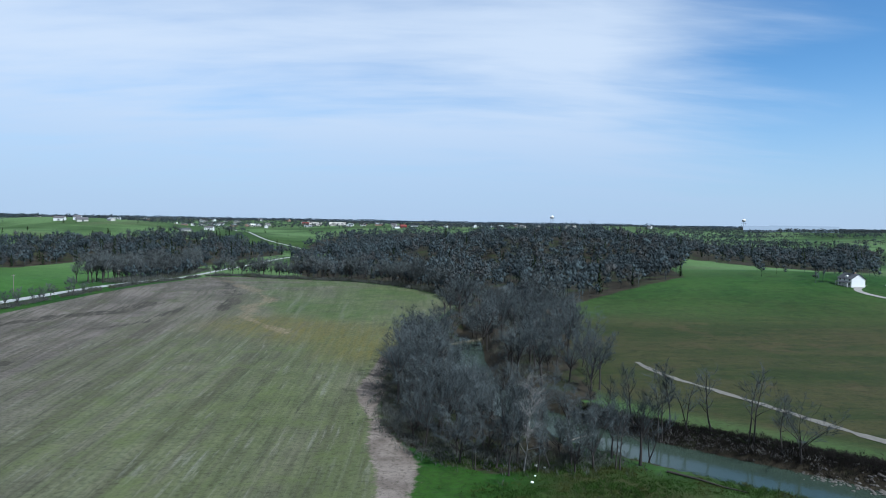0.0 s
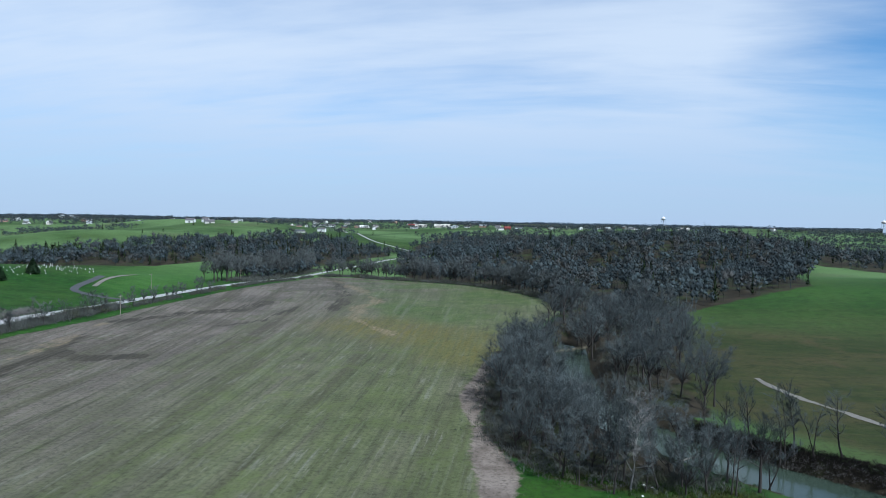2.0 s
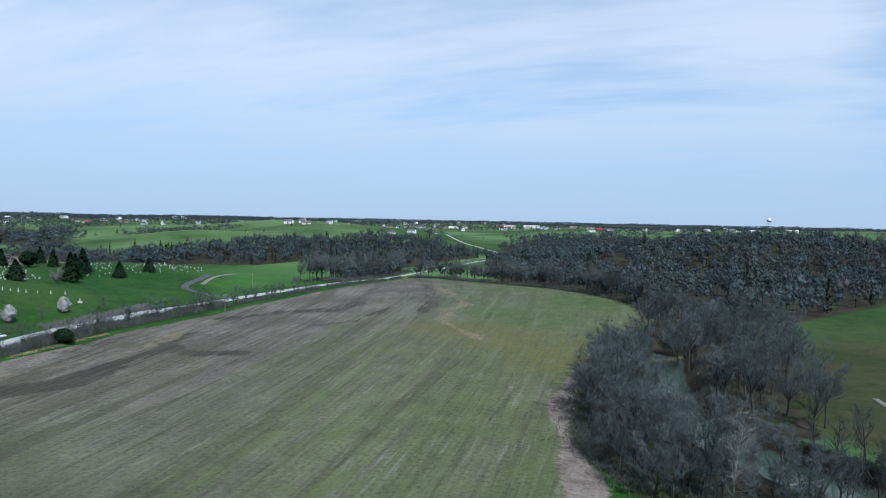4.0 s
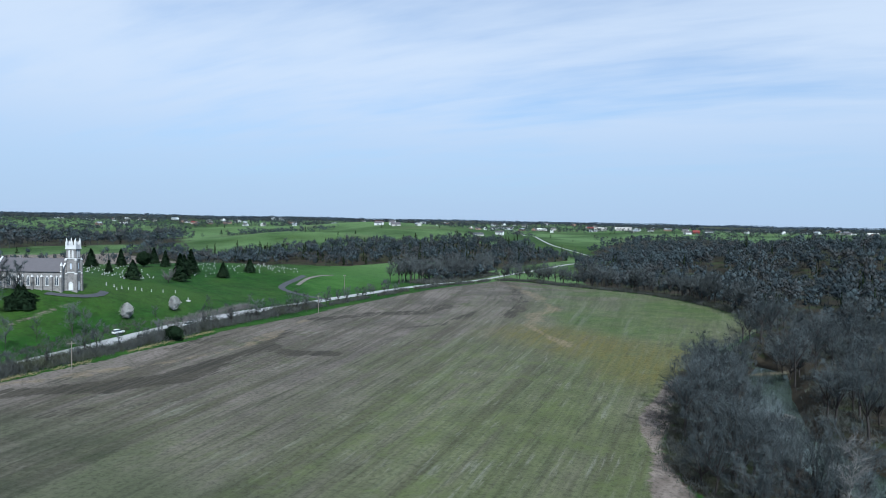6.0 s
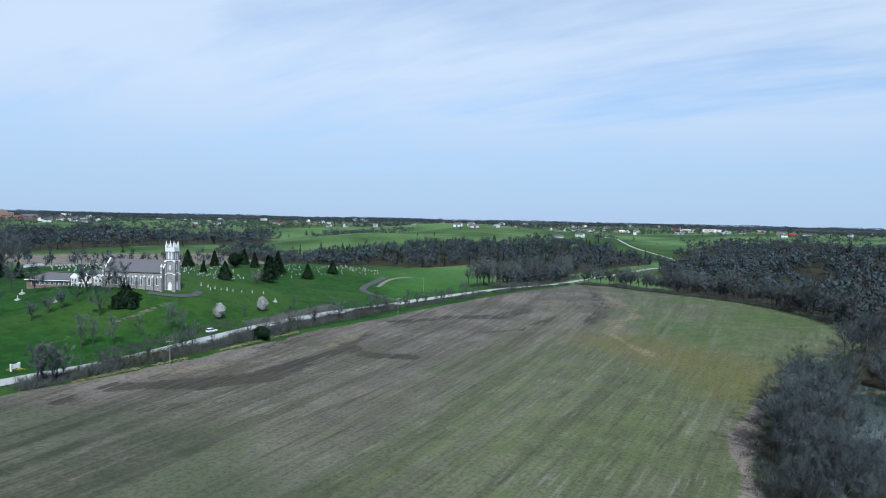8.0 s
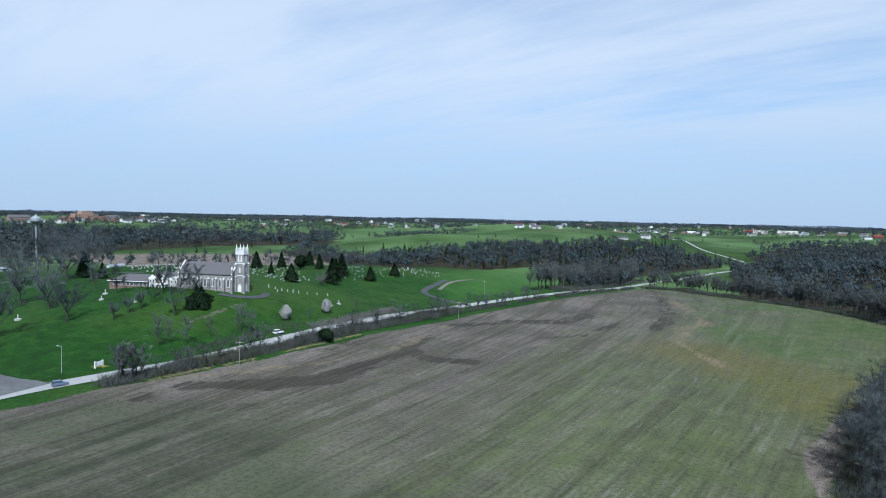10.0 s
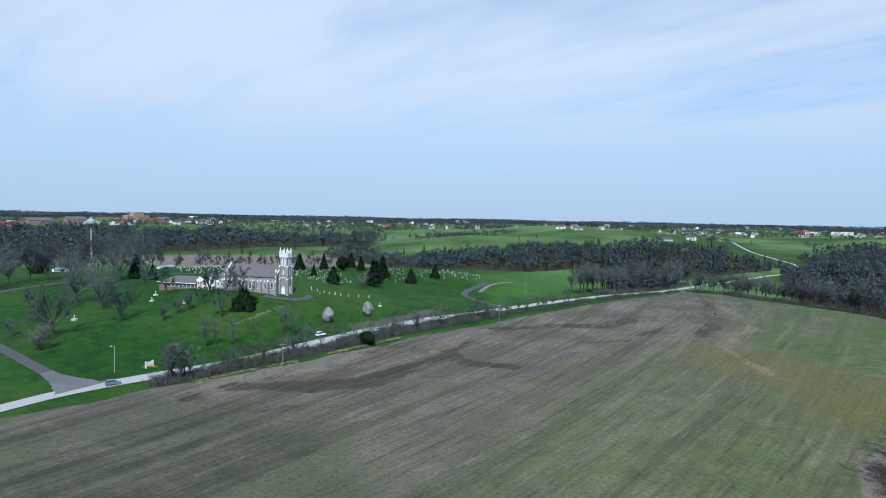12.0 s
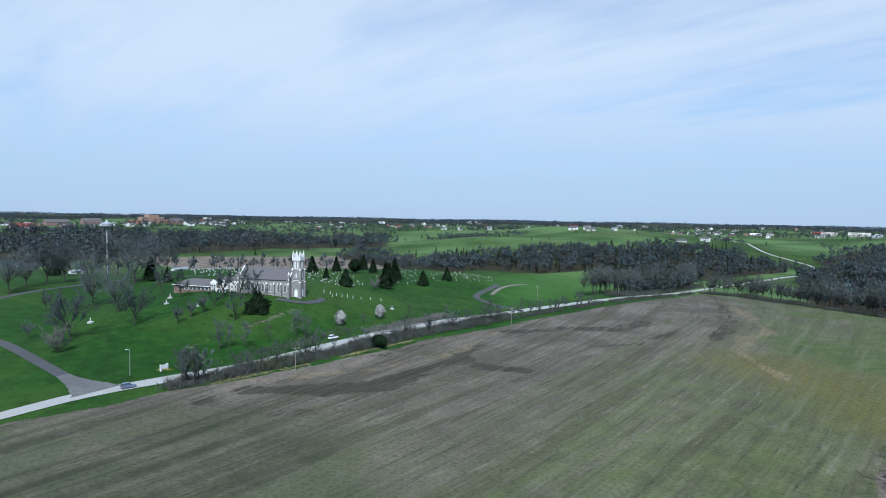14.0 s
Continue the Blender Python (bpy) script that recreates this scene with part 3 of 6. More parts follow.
def bare_tree_meshes(seed, tall, spread, stems=1, twig_count=1500, low=0.25, fork=0.5, thin=1.0, slim=1.0):
    """Trunk with limbs, and the crown of branches and twigs, of one leafless tree."""
    rnd = random.Random(seed)
    tv, tf, cv, cf = [], [], [], []
    limbs = []
    for _ in range(stems):
        lean = Vector((rnd.gauss(0, 0.08 * stems), rnd.gauss(0, 0.08 * stems), 1))
        r0 = slim * tall * 0.014 * rnd.uniform(0.85, 1.2) / (1 + 0.3 * (stems - 1))
        path = limb_path(rnd, Vector((rnd.gauss(0, 0.3 * (stems - 1)), rnd.gauss(0, 0.3 * (stems - 1)), -0.6)), lean, tall * 0.86, 8, 0.07, 0.03)
        tube(tv, tf, path, [r0 * (1.5 if k == 0 else 1 - k / 9.2) for k in range(9)], 6)
        for j in range(int(15 / stems) + 2):
            h = low + (0.97 - low) * (j + rnd.random()) / (15 / stems + 2)
            k = min(7, int(h * 8))
            at = path[k].lerp(path[k + 1], h * 8 - k)
            a = rnd.uniform(0, 2 * math.pi)
            out = Vector((math.cos(a), math.sin(a), rnd.uniform(0.35, 1.1)))
            length = spread * rnd.uniform(0.55, 1.0) * (1.15 - 0.75 * abs(h - 0.45))
            limb = limb_path(rnd, at, out, length, 4, 0.16, 0.12)
            r = r0 * (1 - h) * fork + 0.035
            tube(tv, tf, limb, [r * (1 - k / 5.2) for k in range(5)], 4)
            limbs.append(limb)
        limbs.append(path[4:])
    branches = []
    for limb in limbs:
        for _ in range(5):
            k = rnd.randint(1, len(limb) - 2)
            at = limb[k].lerp(limb[k + 1], rnd.random())
            way = (limb[k + 1] - limb[k]).normalized() + Vector((rnd.gauss(0, 0.6), rnd.gauss(0, 0.6), rnd.gauss(0.25, 0.45)))
            b = limb_path(rnd, at, way, spread * rnd.uniform(0.22, 0.5), 3, 0.2, 0.1)
            tube(cv, cf, b, [0.045 * thin ** 0.5, 0.034 * thin ** 0.5, 0.024 * thin ** 0.5, 0.012], 3)
            branches.append(b)
    sources = branches + limbs
    for _ in range(twig_count):
        b = sources[rnd.randrange(len(sources))]
        k = rnd.randrange(len(b) - 1)
        at = b[k].lerp(b[k + 1], rnd.random())
        way = ((b[k + 1] - b[k]).normalized() + Vector((rnd.gauss(0, 0.8), rnd.gauss(0, 0.8), rnd.gauss(0.3, 0.6)))).normalized()
        length = rnd.uniform(0.7, 2.0) * tall / 18
        side = way.orthogonal().normalized() * rnd.uniform(0.018, 0.034) * thin
        n = len(cv)
        cv.extend([tuple(at - side), tuple(at + side), tuple(at + way * length)])
        cf.append((n, n + 1, n + 2))
    return tv, tf, cv, cf


def forked_tree_meshes(seed, tall, spread, bole=0.32, limbs=8, twig_count=1500, thin=1.0, upright=1.0, subs=5, tips=3):
    """A leafless tree whose trunk divides into spreading limbs: trunk with limbs, and the rounded crown of branches and twigs."""
    rnd = random.Random(seed)
    tv, tf, cv, cf = [], [], [], []
    r0 = tall * 0.017
    trunk = limb_path(rnd, Vector((0, 0, -0.6)), Vector((rnd.gauss(0, 0.05), rnd.gauss(0, 0.05), 1)), tall * (bole + 0.14) + 0.6, 5, 0.05, 0.02)
    tube(tv, tf, trunk, [r0 * 1.5, r0 * 1.1, r0, r0 * 0.95, r0 * 0.85, r0 * 0.5], 6)
    ends, mids = [], []
    for k in range(limbs):
        a = 2 * math.pi * (k * 0.618 + rnd.uniform(-0.08, 0.08))
        up = upright * rnd.uniform(0.55, 2.6)
        start = trunk[3].lerp(trunk[5], rnd.random())
        way = Vector((math.cos(a), math.sin(a), up))
        length = min(tall * (1 - bole) * 0.98 / max(0.35, way.normalized().z), spread * 1.5 / max(0.3, Vector((way.x, way.y)).length / way.length)) * rnd.uniform(0.75, 1.0)
        limb = limb_path(rnd, start, way, length, 4, 0.11, 0.05)
        r = r0 * rnd.uniform(0.42, 0.62)
        tube(tv, tf, limb, [r, r * 0.8, r * 0.55, r * 0.32, r * 0.12], 4)
        for _ in range(subs):
            q = rnd.uniform(0.7, 3.9)
            at = limb[int(q)].lerp(limb[int(q) + 1], q % 1)
            out = (limb[int(q) + 1] - limb[int(q)]).normalized() + Vector((rnd.gauss(0, 0.65), rnd.gauss(0, 0.65), rnd.gauss(0.15, 0.4)))
            sub = limb_path(rnd, at, out, spread * rnd.uniform(0.35, 0.75), 3, 0.16, 0.08)
            tube(cv, cf, sub, [r * 0.34, r * 0.26, r * 0.16, 0.012], 3)
            mids.append(sub)
            for _ in range(tips):
                q2 = rnd.uniform(0.4, 2.9)
                at2 = sub[int(q2)].lerp(sub[int(q2) + 1], q2 % 1)
                out2 = (sub[int(q2) + 1] - sub[int(q2)]).normalized() + Vector((rnd.gauss(0, 0.7), rnd.gauss(0, 0.7), rnd.gauss(0.2, 0.5)))
                end = at2 + out2.normalized() * spread * rnd.uniform(0.18, 0.36)
                tube(cv, cf, [at2, end], [0.03 * thin, 0.01 * thin], 3)
                ends.append([at2, end])
    for _ in range(twig_count):
        b = rnd.choice(ends) if rnd.random() < 0.75 else rnd.choice(mids)[-2:]
        at = b[0].lerp(b[1], rnd.random())
        way = ((b[1] - b[0]).normalized() + Vector((rnd.gauss(0, 0.75), rnd.gauss(0, 0.75), rnd.gauss(0.25, 0.6)))).normalized()
        side = way.orthogonal().normalized() * rnd.uniform(0.016, 0.030) * thin
        n = len(cv)
        cv.extend([tuple(at - side), tuple(at + side), tuple(at + way * rnd.uniform(0.06, 0.13) * tall)])
        cf.append((n, n + 1, n + 2))
    return tv, tf, cv, cf


def make_tree_kind(seed, tall, spread, trunk_mat=None, twig_mat=None, forked=True, **kw):
    tv, tf, cv, cf = (forked_tree_meshes if forked else bare_tree_meshes)(seed, tall, spread, **kw)
    return mesh_of("trunk", tv, tf, trunk_mat or BARK, True), mesh_of("crown", cv, cf, twig_mat or TWIG)


def stand_tree(name, kind, x, y, size, turn, label, group="", sink=0.15):
    root = new(name)
    root.matrix_basis = pose(x, y, float(height(x, y)) - sink, 0, 0, turn) @ Matrix.Diagonal((size, size, size, 1))
    for part_name, me in zip(("trunk", "crown"), kind):
        ob = new(part_name, me)
        ob.parent = root
    return tagged(root, label, "tree", group)


TALL = [make_tree_kind(11 + k, 17, 4.4 + 0.4 * k, bole=0.40, limbs=9, twig_count=2200, upright=1.3, thin=0.9) for k in range(3)]
BUSHY = [make_tree_kind(31 + k, 14, 4.8, bole=0.16, limbs=10, twig_count=2300, upright=1.0, thin=0.9) for k in range(3)]
SPARSE = [make_tree_kind(51 + k, 18, 3.0 + 0.6 * k, forked=False, stems=1 + k % 2, twig_count=650, low=0.35) for k in range(4)]
WIDE = [make_tree_kind(71 + k, 15, 6.6, bole=0.22, limbs=9, twig_count=1600, upright=0.6) for k in range(2)]
SYCAMORE = make_tree_kind(91, 22, 4.4, PALE_BARK, PALE_TWIG, forked=False, twig_count=1300, low=0.2, slim=0.46)
# kinds with slightly coarser twigs for trees that stand some hundred metres off
MID_TALL = [make_tree_kind(111 + k, 18, 5.0 + 0.4 * k, BARK, SOFT_TWIG, bole=0.28, limbs=9, twig_count=2300, thin=2.2, upright=1.1) for k in range(3)]
MID_WIDE = [make_tree_kind(121 + k, 17, 7.4, BARK, SOFT_TWIG, bole=0.20, limbs=9, twig_count=2600, thin=2.2, upright=0.6) for k in range(2)]
MID_SLIM = [make_tree_kind(131 + k, 15, 4.0, BARK, SOFT_TWIG, bole=0.25, limbs=6, twig_count=1100, thin=2.2, upright=1.4) for k in range(3)]
PARK = [make_tree_kind(161 + k, 18, 6.2 + 0.5 * k, bole=0.22, limbs=11, twig_count=5200, thin=1.25, upright=0.9, subs=7, tips=4) for k in range(3)]
AIRY = [make_tree_kind(181 + k, 14, 4.2, BARK, SOFT_TWIG, forked=False, stems=1 + k, twig_count=2200, low=0.22, slim=0.6, thin=0.6) for k in range(2)]
PALE_SHRUB = make_tree_kind(141, 8, 3.6, BARK, SALLOW, bole=0.10, limbs=12, twig_count=6500, thin=0.7, upright=0.9, subs=7, tips=4)
YOUNG = [make_tree_kind(171 + k, 14, 3.6, bole=0.2, limbs=8, twig_count=2600, thin=1.15, upright=1.5, subs=5, tips=3) for k in range(2)]


def scatter(shape, count, rnd, spacing):
    """Even random places inside an outline."""
    lo, hi = np.min(shape, 0), np.max(shape, 0)
    many = np.array([(rnd.uniform(lo[0], hi[0]), rnd.uniform(lo[1], hi[1])) for _ in range(count * 8)])
    many = many[outline_gap(many[:, 0], many[:, 1], shape) > 0]
    placed, cells = [], {}
    for x, y in many.tolist():
        if len(placed) >= count:
            break
        cell = (int(x // spacing), int(y // spacing))
        near = [q for i in (-1, 0, 1) for j in (-1, 0, 1) for q in cells.get((cell[0] + i, cell[1] + j), ())]
        if any((q[0] - x) ** 2 + (q[1] - y) ** 2 < spacing ** 2 for q in near):
            continue
        cells.setdefault(cell, []).append((x, y))
        placed.append((x, y))
    return placed


def river_trees():
    rnd = random.Random(5)
    stand_tree("tree", SYCAMORE, 17, 123.5, 0.98, 40, "white-barked sycamore without leaves on the river bank")
    # open row on the far bank
    for k, (x, y, s) in enumerate(((40.4, 167, 0.85), (43, 160, 0.95), (50, 158, 1.0), (54.7, 152, 1.12), (57, 153, 1.1), (61, 151, 0.85), (66, 150, 1.0), (72, 143, 1.12), (77.5, 139, 0.85))):
        stand_tree("tree", SPARSE[k % 4], x, y, s, rnd.uniform(0, 360), "slender bare tree on the river bank", "trees along the river bank")
    stand_tree("tree", WIDE[0], 80, 136, 0.95, 60, "broad spreading bare tree on the river bank", "trees along the river bank")
    for x, y in scatter(((-14.5, 240), (-13, 175), (-5.5, 137), (7, 127), (5, 175), (0, 235)), 60, rnd, 3.7):
        stand_tree("tree", rnd.choice(TALL + BUSHY), x, y, rnd.uniform(0.75, 1.0), rnd.uniform(0, 360), "leafless grey-brown tree in the riverside wood", "trees in the riverside wood")
    for x, y in scatter(((4, 124), (14, 121), (38, 124), (48, 131), (30, 142), (16, 160), (6, 160)), 38, rnd, 3.6):
        if height(x, y) < -2.2:
            continue
        stand_tree("tree", rnd.choice(SPARSE + BUSHY + TALL[:1]), x, y, rnd.uniform(0.6, 0.95), rnd.uniform(0, 360), "thin bare tree near the water", "trees in the riverside wood")
    for x, y in scatter(((24, 190), (36, 180), (44, 172), (52, 190), (60, 290), (70, 340), (14, 365), (0, 330), (0, 270), (18, 262)), 92, rnd, 4.8):
        stand_tree("tree", rnd.choice(TALL + BUSHY), x, y, rnd.uniform(0.8, 1.1), rnd.uniform(0, 360), "leafless grey-brown tree in the riverside wood", "trees in the riverside wood")


river_trees()


# ---- far woods, joined ----
def crown_pattern(seed, shards, thick, lobes=7, evergreen=False):
    """One far tree of unit height and crown radius: stem, limbs and lobes of twig-thin shards. Gives corners, and the way outwards at each corner."""
    rnd = np.random.RandomState(seed)
    corners, outward = [], []

    def shard(a, b, c, way):
        if np.dot(np.cross(b - a, c - a), way) < 0:
            a, b = b, a
        corners.extend((a, b, c))
        outward.extend((way, way, way))

    shard(np.array((-0.035, 0, -0.06)), np.array((0.035, 0, -0.06)), np.array((0, 0.02, 0.82)), np.array((0.2, -0.9, 0.3)))
    if evergreen:
        heads = [(np.array((0, 0, h)), np.array((0.95 * (1.02 - h), 0.95 * (1.02 - h), 0.2))) for h in np.linspace(0.16, 0.92, lobes)]
    else:
        heads = []
        for k in range(lobes):
            a, h = 2 * np.pi * (k * 0.618 + rnd.uniform(-0.1, 0.1)), rnd.uniform(0.42, 0.80)
            out = rnd.uniform(0.25, 0.62) * (1.25 - 0.8 * abs(h - 0.5))
            size = rnd.uniform(0.32, 0.50)
            heads.append((np.array((out * math.cos(a), out * math.sin(a), h)), np.array((size, size, size * 0.46))))
        heads.append((np.array((0.05, 0, 0.80)), np.array((0.36, 0.36, 0.19))))
        for head, size in heads[:5]:
            shard(np.array((0.03, 0, 0.3)), np.array((-0.03, 0, 0.34)), head, np.array((0.3, -0.8, 0.5)))
    # the dense inside of each lobe
    ring = [np.array((math.cos(a), math.sin(a), 0)) for a in np.arange(5) * 2 * np.pi / 5]
    up, down = np.array((0, 0, 1.0)), np.array((0, 0, -1.0))
    for head, size in heads:
        bent = [1 + rnd.uniform(-0.25, 0.2) for _ in range(7)]
        for k in range(5):
            for tip, b in ((up, bent[5]), (down, bent[6])):
                ways = (ring[k], ring[(k + 1) % 5], tip)
                a, b2, c = (head + w * size * 0.52 * f for w, f in zip(ways, (bent[k], bent[(k + 1) % 5], b)))
                order = (0, 1, 2) if np.dot(np.cross(b2 - a, c - a), ways[0] + ways[1] + tip) > 0 else (1, 0, 2)
                for q in order:
                    corners.append((a, b2, c)[q])
                    way = ways[q] + (corners[-1] - np.array((0, 0, 0.5))) * np.array((0.7, 0.7, 1.0)) + np.array((0, 0, 0.25))
                    outward.append(way / np.linalg.norm(way))
    # twig ends that fray it
    for k in range(shards):
        head, size = heads[rnd.randint(len(heads))]
        way = rnd.normal(size=3)
        way /= np.linalg.norm(way)
        at = head + way * size * rnd.uniform(0.4, 1.05)
        round_way = at - np.array((0, 0, 0.5))
        round_way[2] *= 1.6
        round_way = way * 0.8 + round_way / (np.linalg.norm(round_way) + 1e-6) + np.array((0, 0, 0.35))
        round_way /= np.linalg.norm(round_way)
        grow = rnd.normal(size=3) * 0.6 + np.array((0, 0, 0.35)) + round_way * 0.8
        face = round_way + rnd.normal(size=3) * 0.2
        side = np.cross(grow, face)
        side *= thick * rnd.uniform(0.6, 1.3) / (np.linalg.norm(side) + 1e-6)
        length = rnd.uniform(0.16, 0.34)
        shard(at - side, at + side, at + grow * length / np.linalg.norm(grow) * np.array((1, 1, 0.6)), round_way)
    return np.array(corners), np.array(outward)


def wood(name, places, material, label, tall, wide, shards, thick, seed, lobes=7, evergreen=False):
    """Many far trees in one mesh; the light falls on each crown as on a rounded body."""
    rnd = random.Random(seed)
    kinds = [crown_pattern(seed * 31 + k, shards, thick / wide, lobes, evergreen) for k in range(10)]
    zs = height(np.array([p[0] for p in places]), np.array([p[1] for p in places]))
    verts, ways, tone = [], [], []
    for (x, y), z in zip(places, zs):
        s = rnd.choice((0.62, 0.8, 0.92, 1.0, 1.08, 1.28)) * rnd.uniform(0.9, 1.1) * (1 + 0.35 * noise.noise(Vector((x / 38, y / 38, seed))))
        w = wide * s * rnd.uniform(0.85, 1.2)
        corners, outward = rnd.choice(kinds)
        a = rnd.uniform(0, 2 * math.pi)
        turn = np.array(((math.cos(a), math.sin(a), 0), (-math.sin(a), math.cos(a), 0), (0, 0, 1)))
        verts.append((corners @ turn) * (w, w, tall * s) + (x, y, float(z)))
        ways.append(outward @ turn)
        tone.append(np.full(len(corners), rnd.random()))
    verts, ways, tone = np.concatenate(verts), np.concatenate(ways), np.concatenate(tone)
    n = len(verts)
    me = bpy.data.meshes.new(name)
    me.vertices.add(n)
    me.vertices.foreach_set("co", verts.astype(np.float32).ravel())
    me.loops.add(n)
    me.loops.foreach_set("vertex_index", np.arange(n, dtype=np.int32))
    me.polygons.add(n // 3)
    me.polygons.foreach_set("loop_start", np.arange(0, n, 3, dtype=np.int32))
    me.polygons.foreach_set("use_smooth", np.ones(n // 3, dtype=bool))
    me.materials.append(material)
    me.update(calc_edges=True)
    me.attributes.new("tone", "FLOAT", "POINT").data.foreach_set("value", tone.astype(np.float32))
    me.normals_split_custom_set_from_vertices(ways.tolist())
    return tagged(new(name, me), label, "woodland", kind="stuff")


# ---- building helpers ----
def part(name, shape, material, parent, label=""):
    """One mesh object from (verts, faces) under a thing or a part."""
    ob = new(name, mesh_of(name, shape[0], shape[1], material))
    ob.parent = parent
    return tagged(ob, label) if label else ob


def thing(name, x, y, turn=0.0, label="", category="", group="", sink=0.0, z=None):
    root = new(name)
    root.matrix_basis = pose(x, y, (float(height(x, y)) if z is None else z) - sink, 0, 0, turn)
    return tagged(root, label, category, group)


def block(x0, x1, y0, y1, z0, z1, taper=0.0):
    t = taper
    v = [(x0, y0, z0), (x1, y0, z0), (x1, y1, z0), (x0, y1, z0), (x0 + t, y0 + t, z1), (x1 - t, y0 + t, z1), (x1 - t, y1 - t, z1), (x0 + t, y1 - t, z1)]
    return v, [(3, 2, 1, 0), (4, 5, 6, 7), (0, 1, 5, 4), (1, 2, 6, 5), (2, 3, 7, 6), (3, 0, 4, 7)]


def gabled(x0, x1, y0, y1, z0, z1, ridge):
    """Walls with gable ends; the ridge runs along x."""
    m = (y0 + y1) / 2
    v = [(x0, y0, z0), (x1, y0, z0), (x1, y1, z0), (x0, y1, z0), (x0, y0, z1), (x1, y0, z1), (x1, y1, z1), (x0, y1, z1), (x0, m, ridge), (x1, m, ridge)]
    return v, [(3, 2, 1, 0), (0, 1, 5, 4), (2, 3, 7, 6), (1, 2, 6, 9, 5), (3, 0, 4, 8, 7), (4, 5, 9, 8), (6, 7, 8, 9)]


def roof_shape(x0, x1, y0, y1, z, ridge, thick=0.25, hip=0.0):
    """A pitched roof with thickness; hip draws the ridge's ends in."""
    m = (y0 + y1) / 2
    v = []
    for d in (0, thick):
        v += [(x0, y0, z + d), (x1, y0, z + d), (x1, y1, z + d), (x0, y1, z + d), (x0 + hip, m, ridge + d), (x1 - hip, m, ridge + d)]
    f = [(6, 7, 11, 10), (8, 9, 10, 11), (1, 0, 4, 5), (3, 2, 5, 4), (0, 1, 7, 6), (2, 3, 9, 8)]
    if hip > 0:
        f += [(7, 8, 11), (9, 6, 10), (2, 1, 5), (0, 3, 4), (1, 2, 8, 7), (3, 0, 6, 9)]
    else:
        f += [(1, 5, 11, 7), (5, 2, 8, 11), (3, 4, 10, 9), (4, 0, 6, 10)]
    return v, f


def joined(*shapes):
    verts, faces = [], []
    for v, f in shapes:
        n = len(verts)
        verts += v
        faces += [tuple(i + n for i in q) for q in f]
    return verts, faces


def lathe(profile, sides=12, x=0.0, y=0.0):
    """A round body from (radius, height) pairs."""
    verts, faces = [], []
    for r, z in profile:
        for s in range(sides):
            a = 2 * math.pi * s / sides
            verts.append((x + r * math.cos(a), y + r * math.sin(a), z))
    for k in range(len(profile) - 1):
        for s in range(sides):
            a, b = k * sides + s, k * sides + (s + 1) % sides
            faces.append((a, b, b + sides, a + sides))
    faces.append(tuple(range(sides))[::-1])
    faces.append(tuple(range((len(profile) - 1) * sides, len(profile) * sides)))
    return verts, faces


def lancet(w, h, d):
    """A pointed-arch slab of width w and height h in the xz plane, standing d out along +y."""
    ring = [(-w / 2, 0), (w / 2, 0), (w / 2, h * 0.68), (w * 0.30, h * 0.88), (0, h), (-w * 0.30, h * 0.88), (-w / 2, h * 0.68)]
    n = len(ring)
    v = [(x, 0, z) for x, z in ring] + [(x, d, z) for x, z in ring]
    f = [tuple(range(n)), tuple(range(2 * n - 1, n - 1, -1))]
    f += [(k, n + k, n + (k + 1) % n, (k + 1) % n) for k in range(n)]
    return v, f


def placed(shape, x, y, z, turn=0.0):
    m = pose(x, y, z, 0, 0, turn)
    return [tuple(m @ Vector(v)) for v in shape[0]], shape[1]


def masonry(name, a, b, joint, w, h):
    n = Nodes(name, 0.9, 0, 0.2)
    geo = n.add("ShaderNodeTexCoord").outputs["Object"]
    brick = n.add("ShaderNodeTexBrick")
    brick.inputs["Scale"].default_value = 1.0
    brick.inputs["Brick Width"].default_value, brick.inputs["Row Height"].default_value = w, h
    brick.inputs["Mortar Size"].default_value = h * 0.06
    for key, rgb in (("Color1", a), ("Color2", b), ("Mortar", joint)):
        brick.inputs[key].default_value = (*rgb, 1)
    sep, comb = n.add("ShaderNodeSeparateXYZ"), n.add("ShaderNodeCombineXYZ")
    n.link(geo, sep.inputs[0])
    n.link(n.math("ADD", sep.outputs["X"], sep.outputs["Y"]), comb.inputs[0])
    n.link(sep.outputs["Z"], comb.inputs[1])
    n.link(comb.outputs[0], brick.inputs["Vector"])
    c = n.mix(n.span(n.noise(0.5, 5), 0.35, 0.7, 0, 0.55), brick.outputs["Color"], tuple(v * 0.6 for v in a))
    return n.colour(c)


STONE = masonry("church_stone", (0.165, 0.155, 0.148), (0.235, 0.22, 0.21), (0.27, 0.26, 0.25), 0.9, 0.42)
TRIM = plain("pale_trim", (0.50, 0.495, 0.485), 0.7, 0.18, 1.0)
BRICK = masonry("hall_brick", (0.11, 0.072, 0.058), (0.155, 0.102, 0.082), (0.18, 0.165, 0.15), 0.6, 0.24)
SHINGLE = plain("grey_shingles", (0.095, 0.089, 0.095), 0.9, 0.25, 0.9)
DARK_ROOF = plain("dark_shingles", (0.075, 0.078, 0.085), 0.85, 0.25, 0.9)
WHITE = plain("white_paint", (0.58, 0.58, 0.575), 0.6, 0.08, 0.8)
GLASS = plain("dark_panes", (0.05, 0.06, 0.075), 0.12, 0.2, 0.5, spec=0.5)
PALE_GLASS = plain("pale_leaded_panes", (0.42, 0.45, 0.50), 0.3, 0.2, 0.8)
METAL = plain("galvanised_steel", (0.30, 0.32, 0.34), 0.45, 0.2, 0.7, metal=0.4)
RUST = plain("dark_steel", (0.10, 0.09, 0.09), 0.7, 0.3, 0.6)
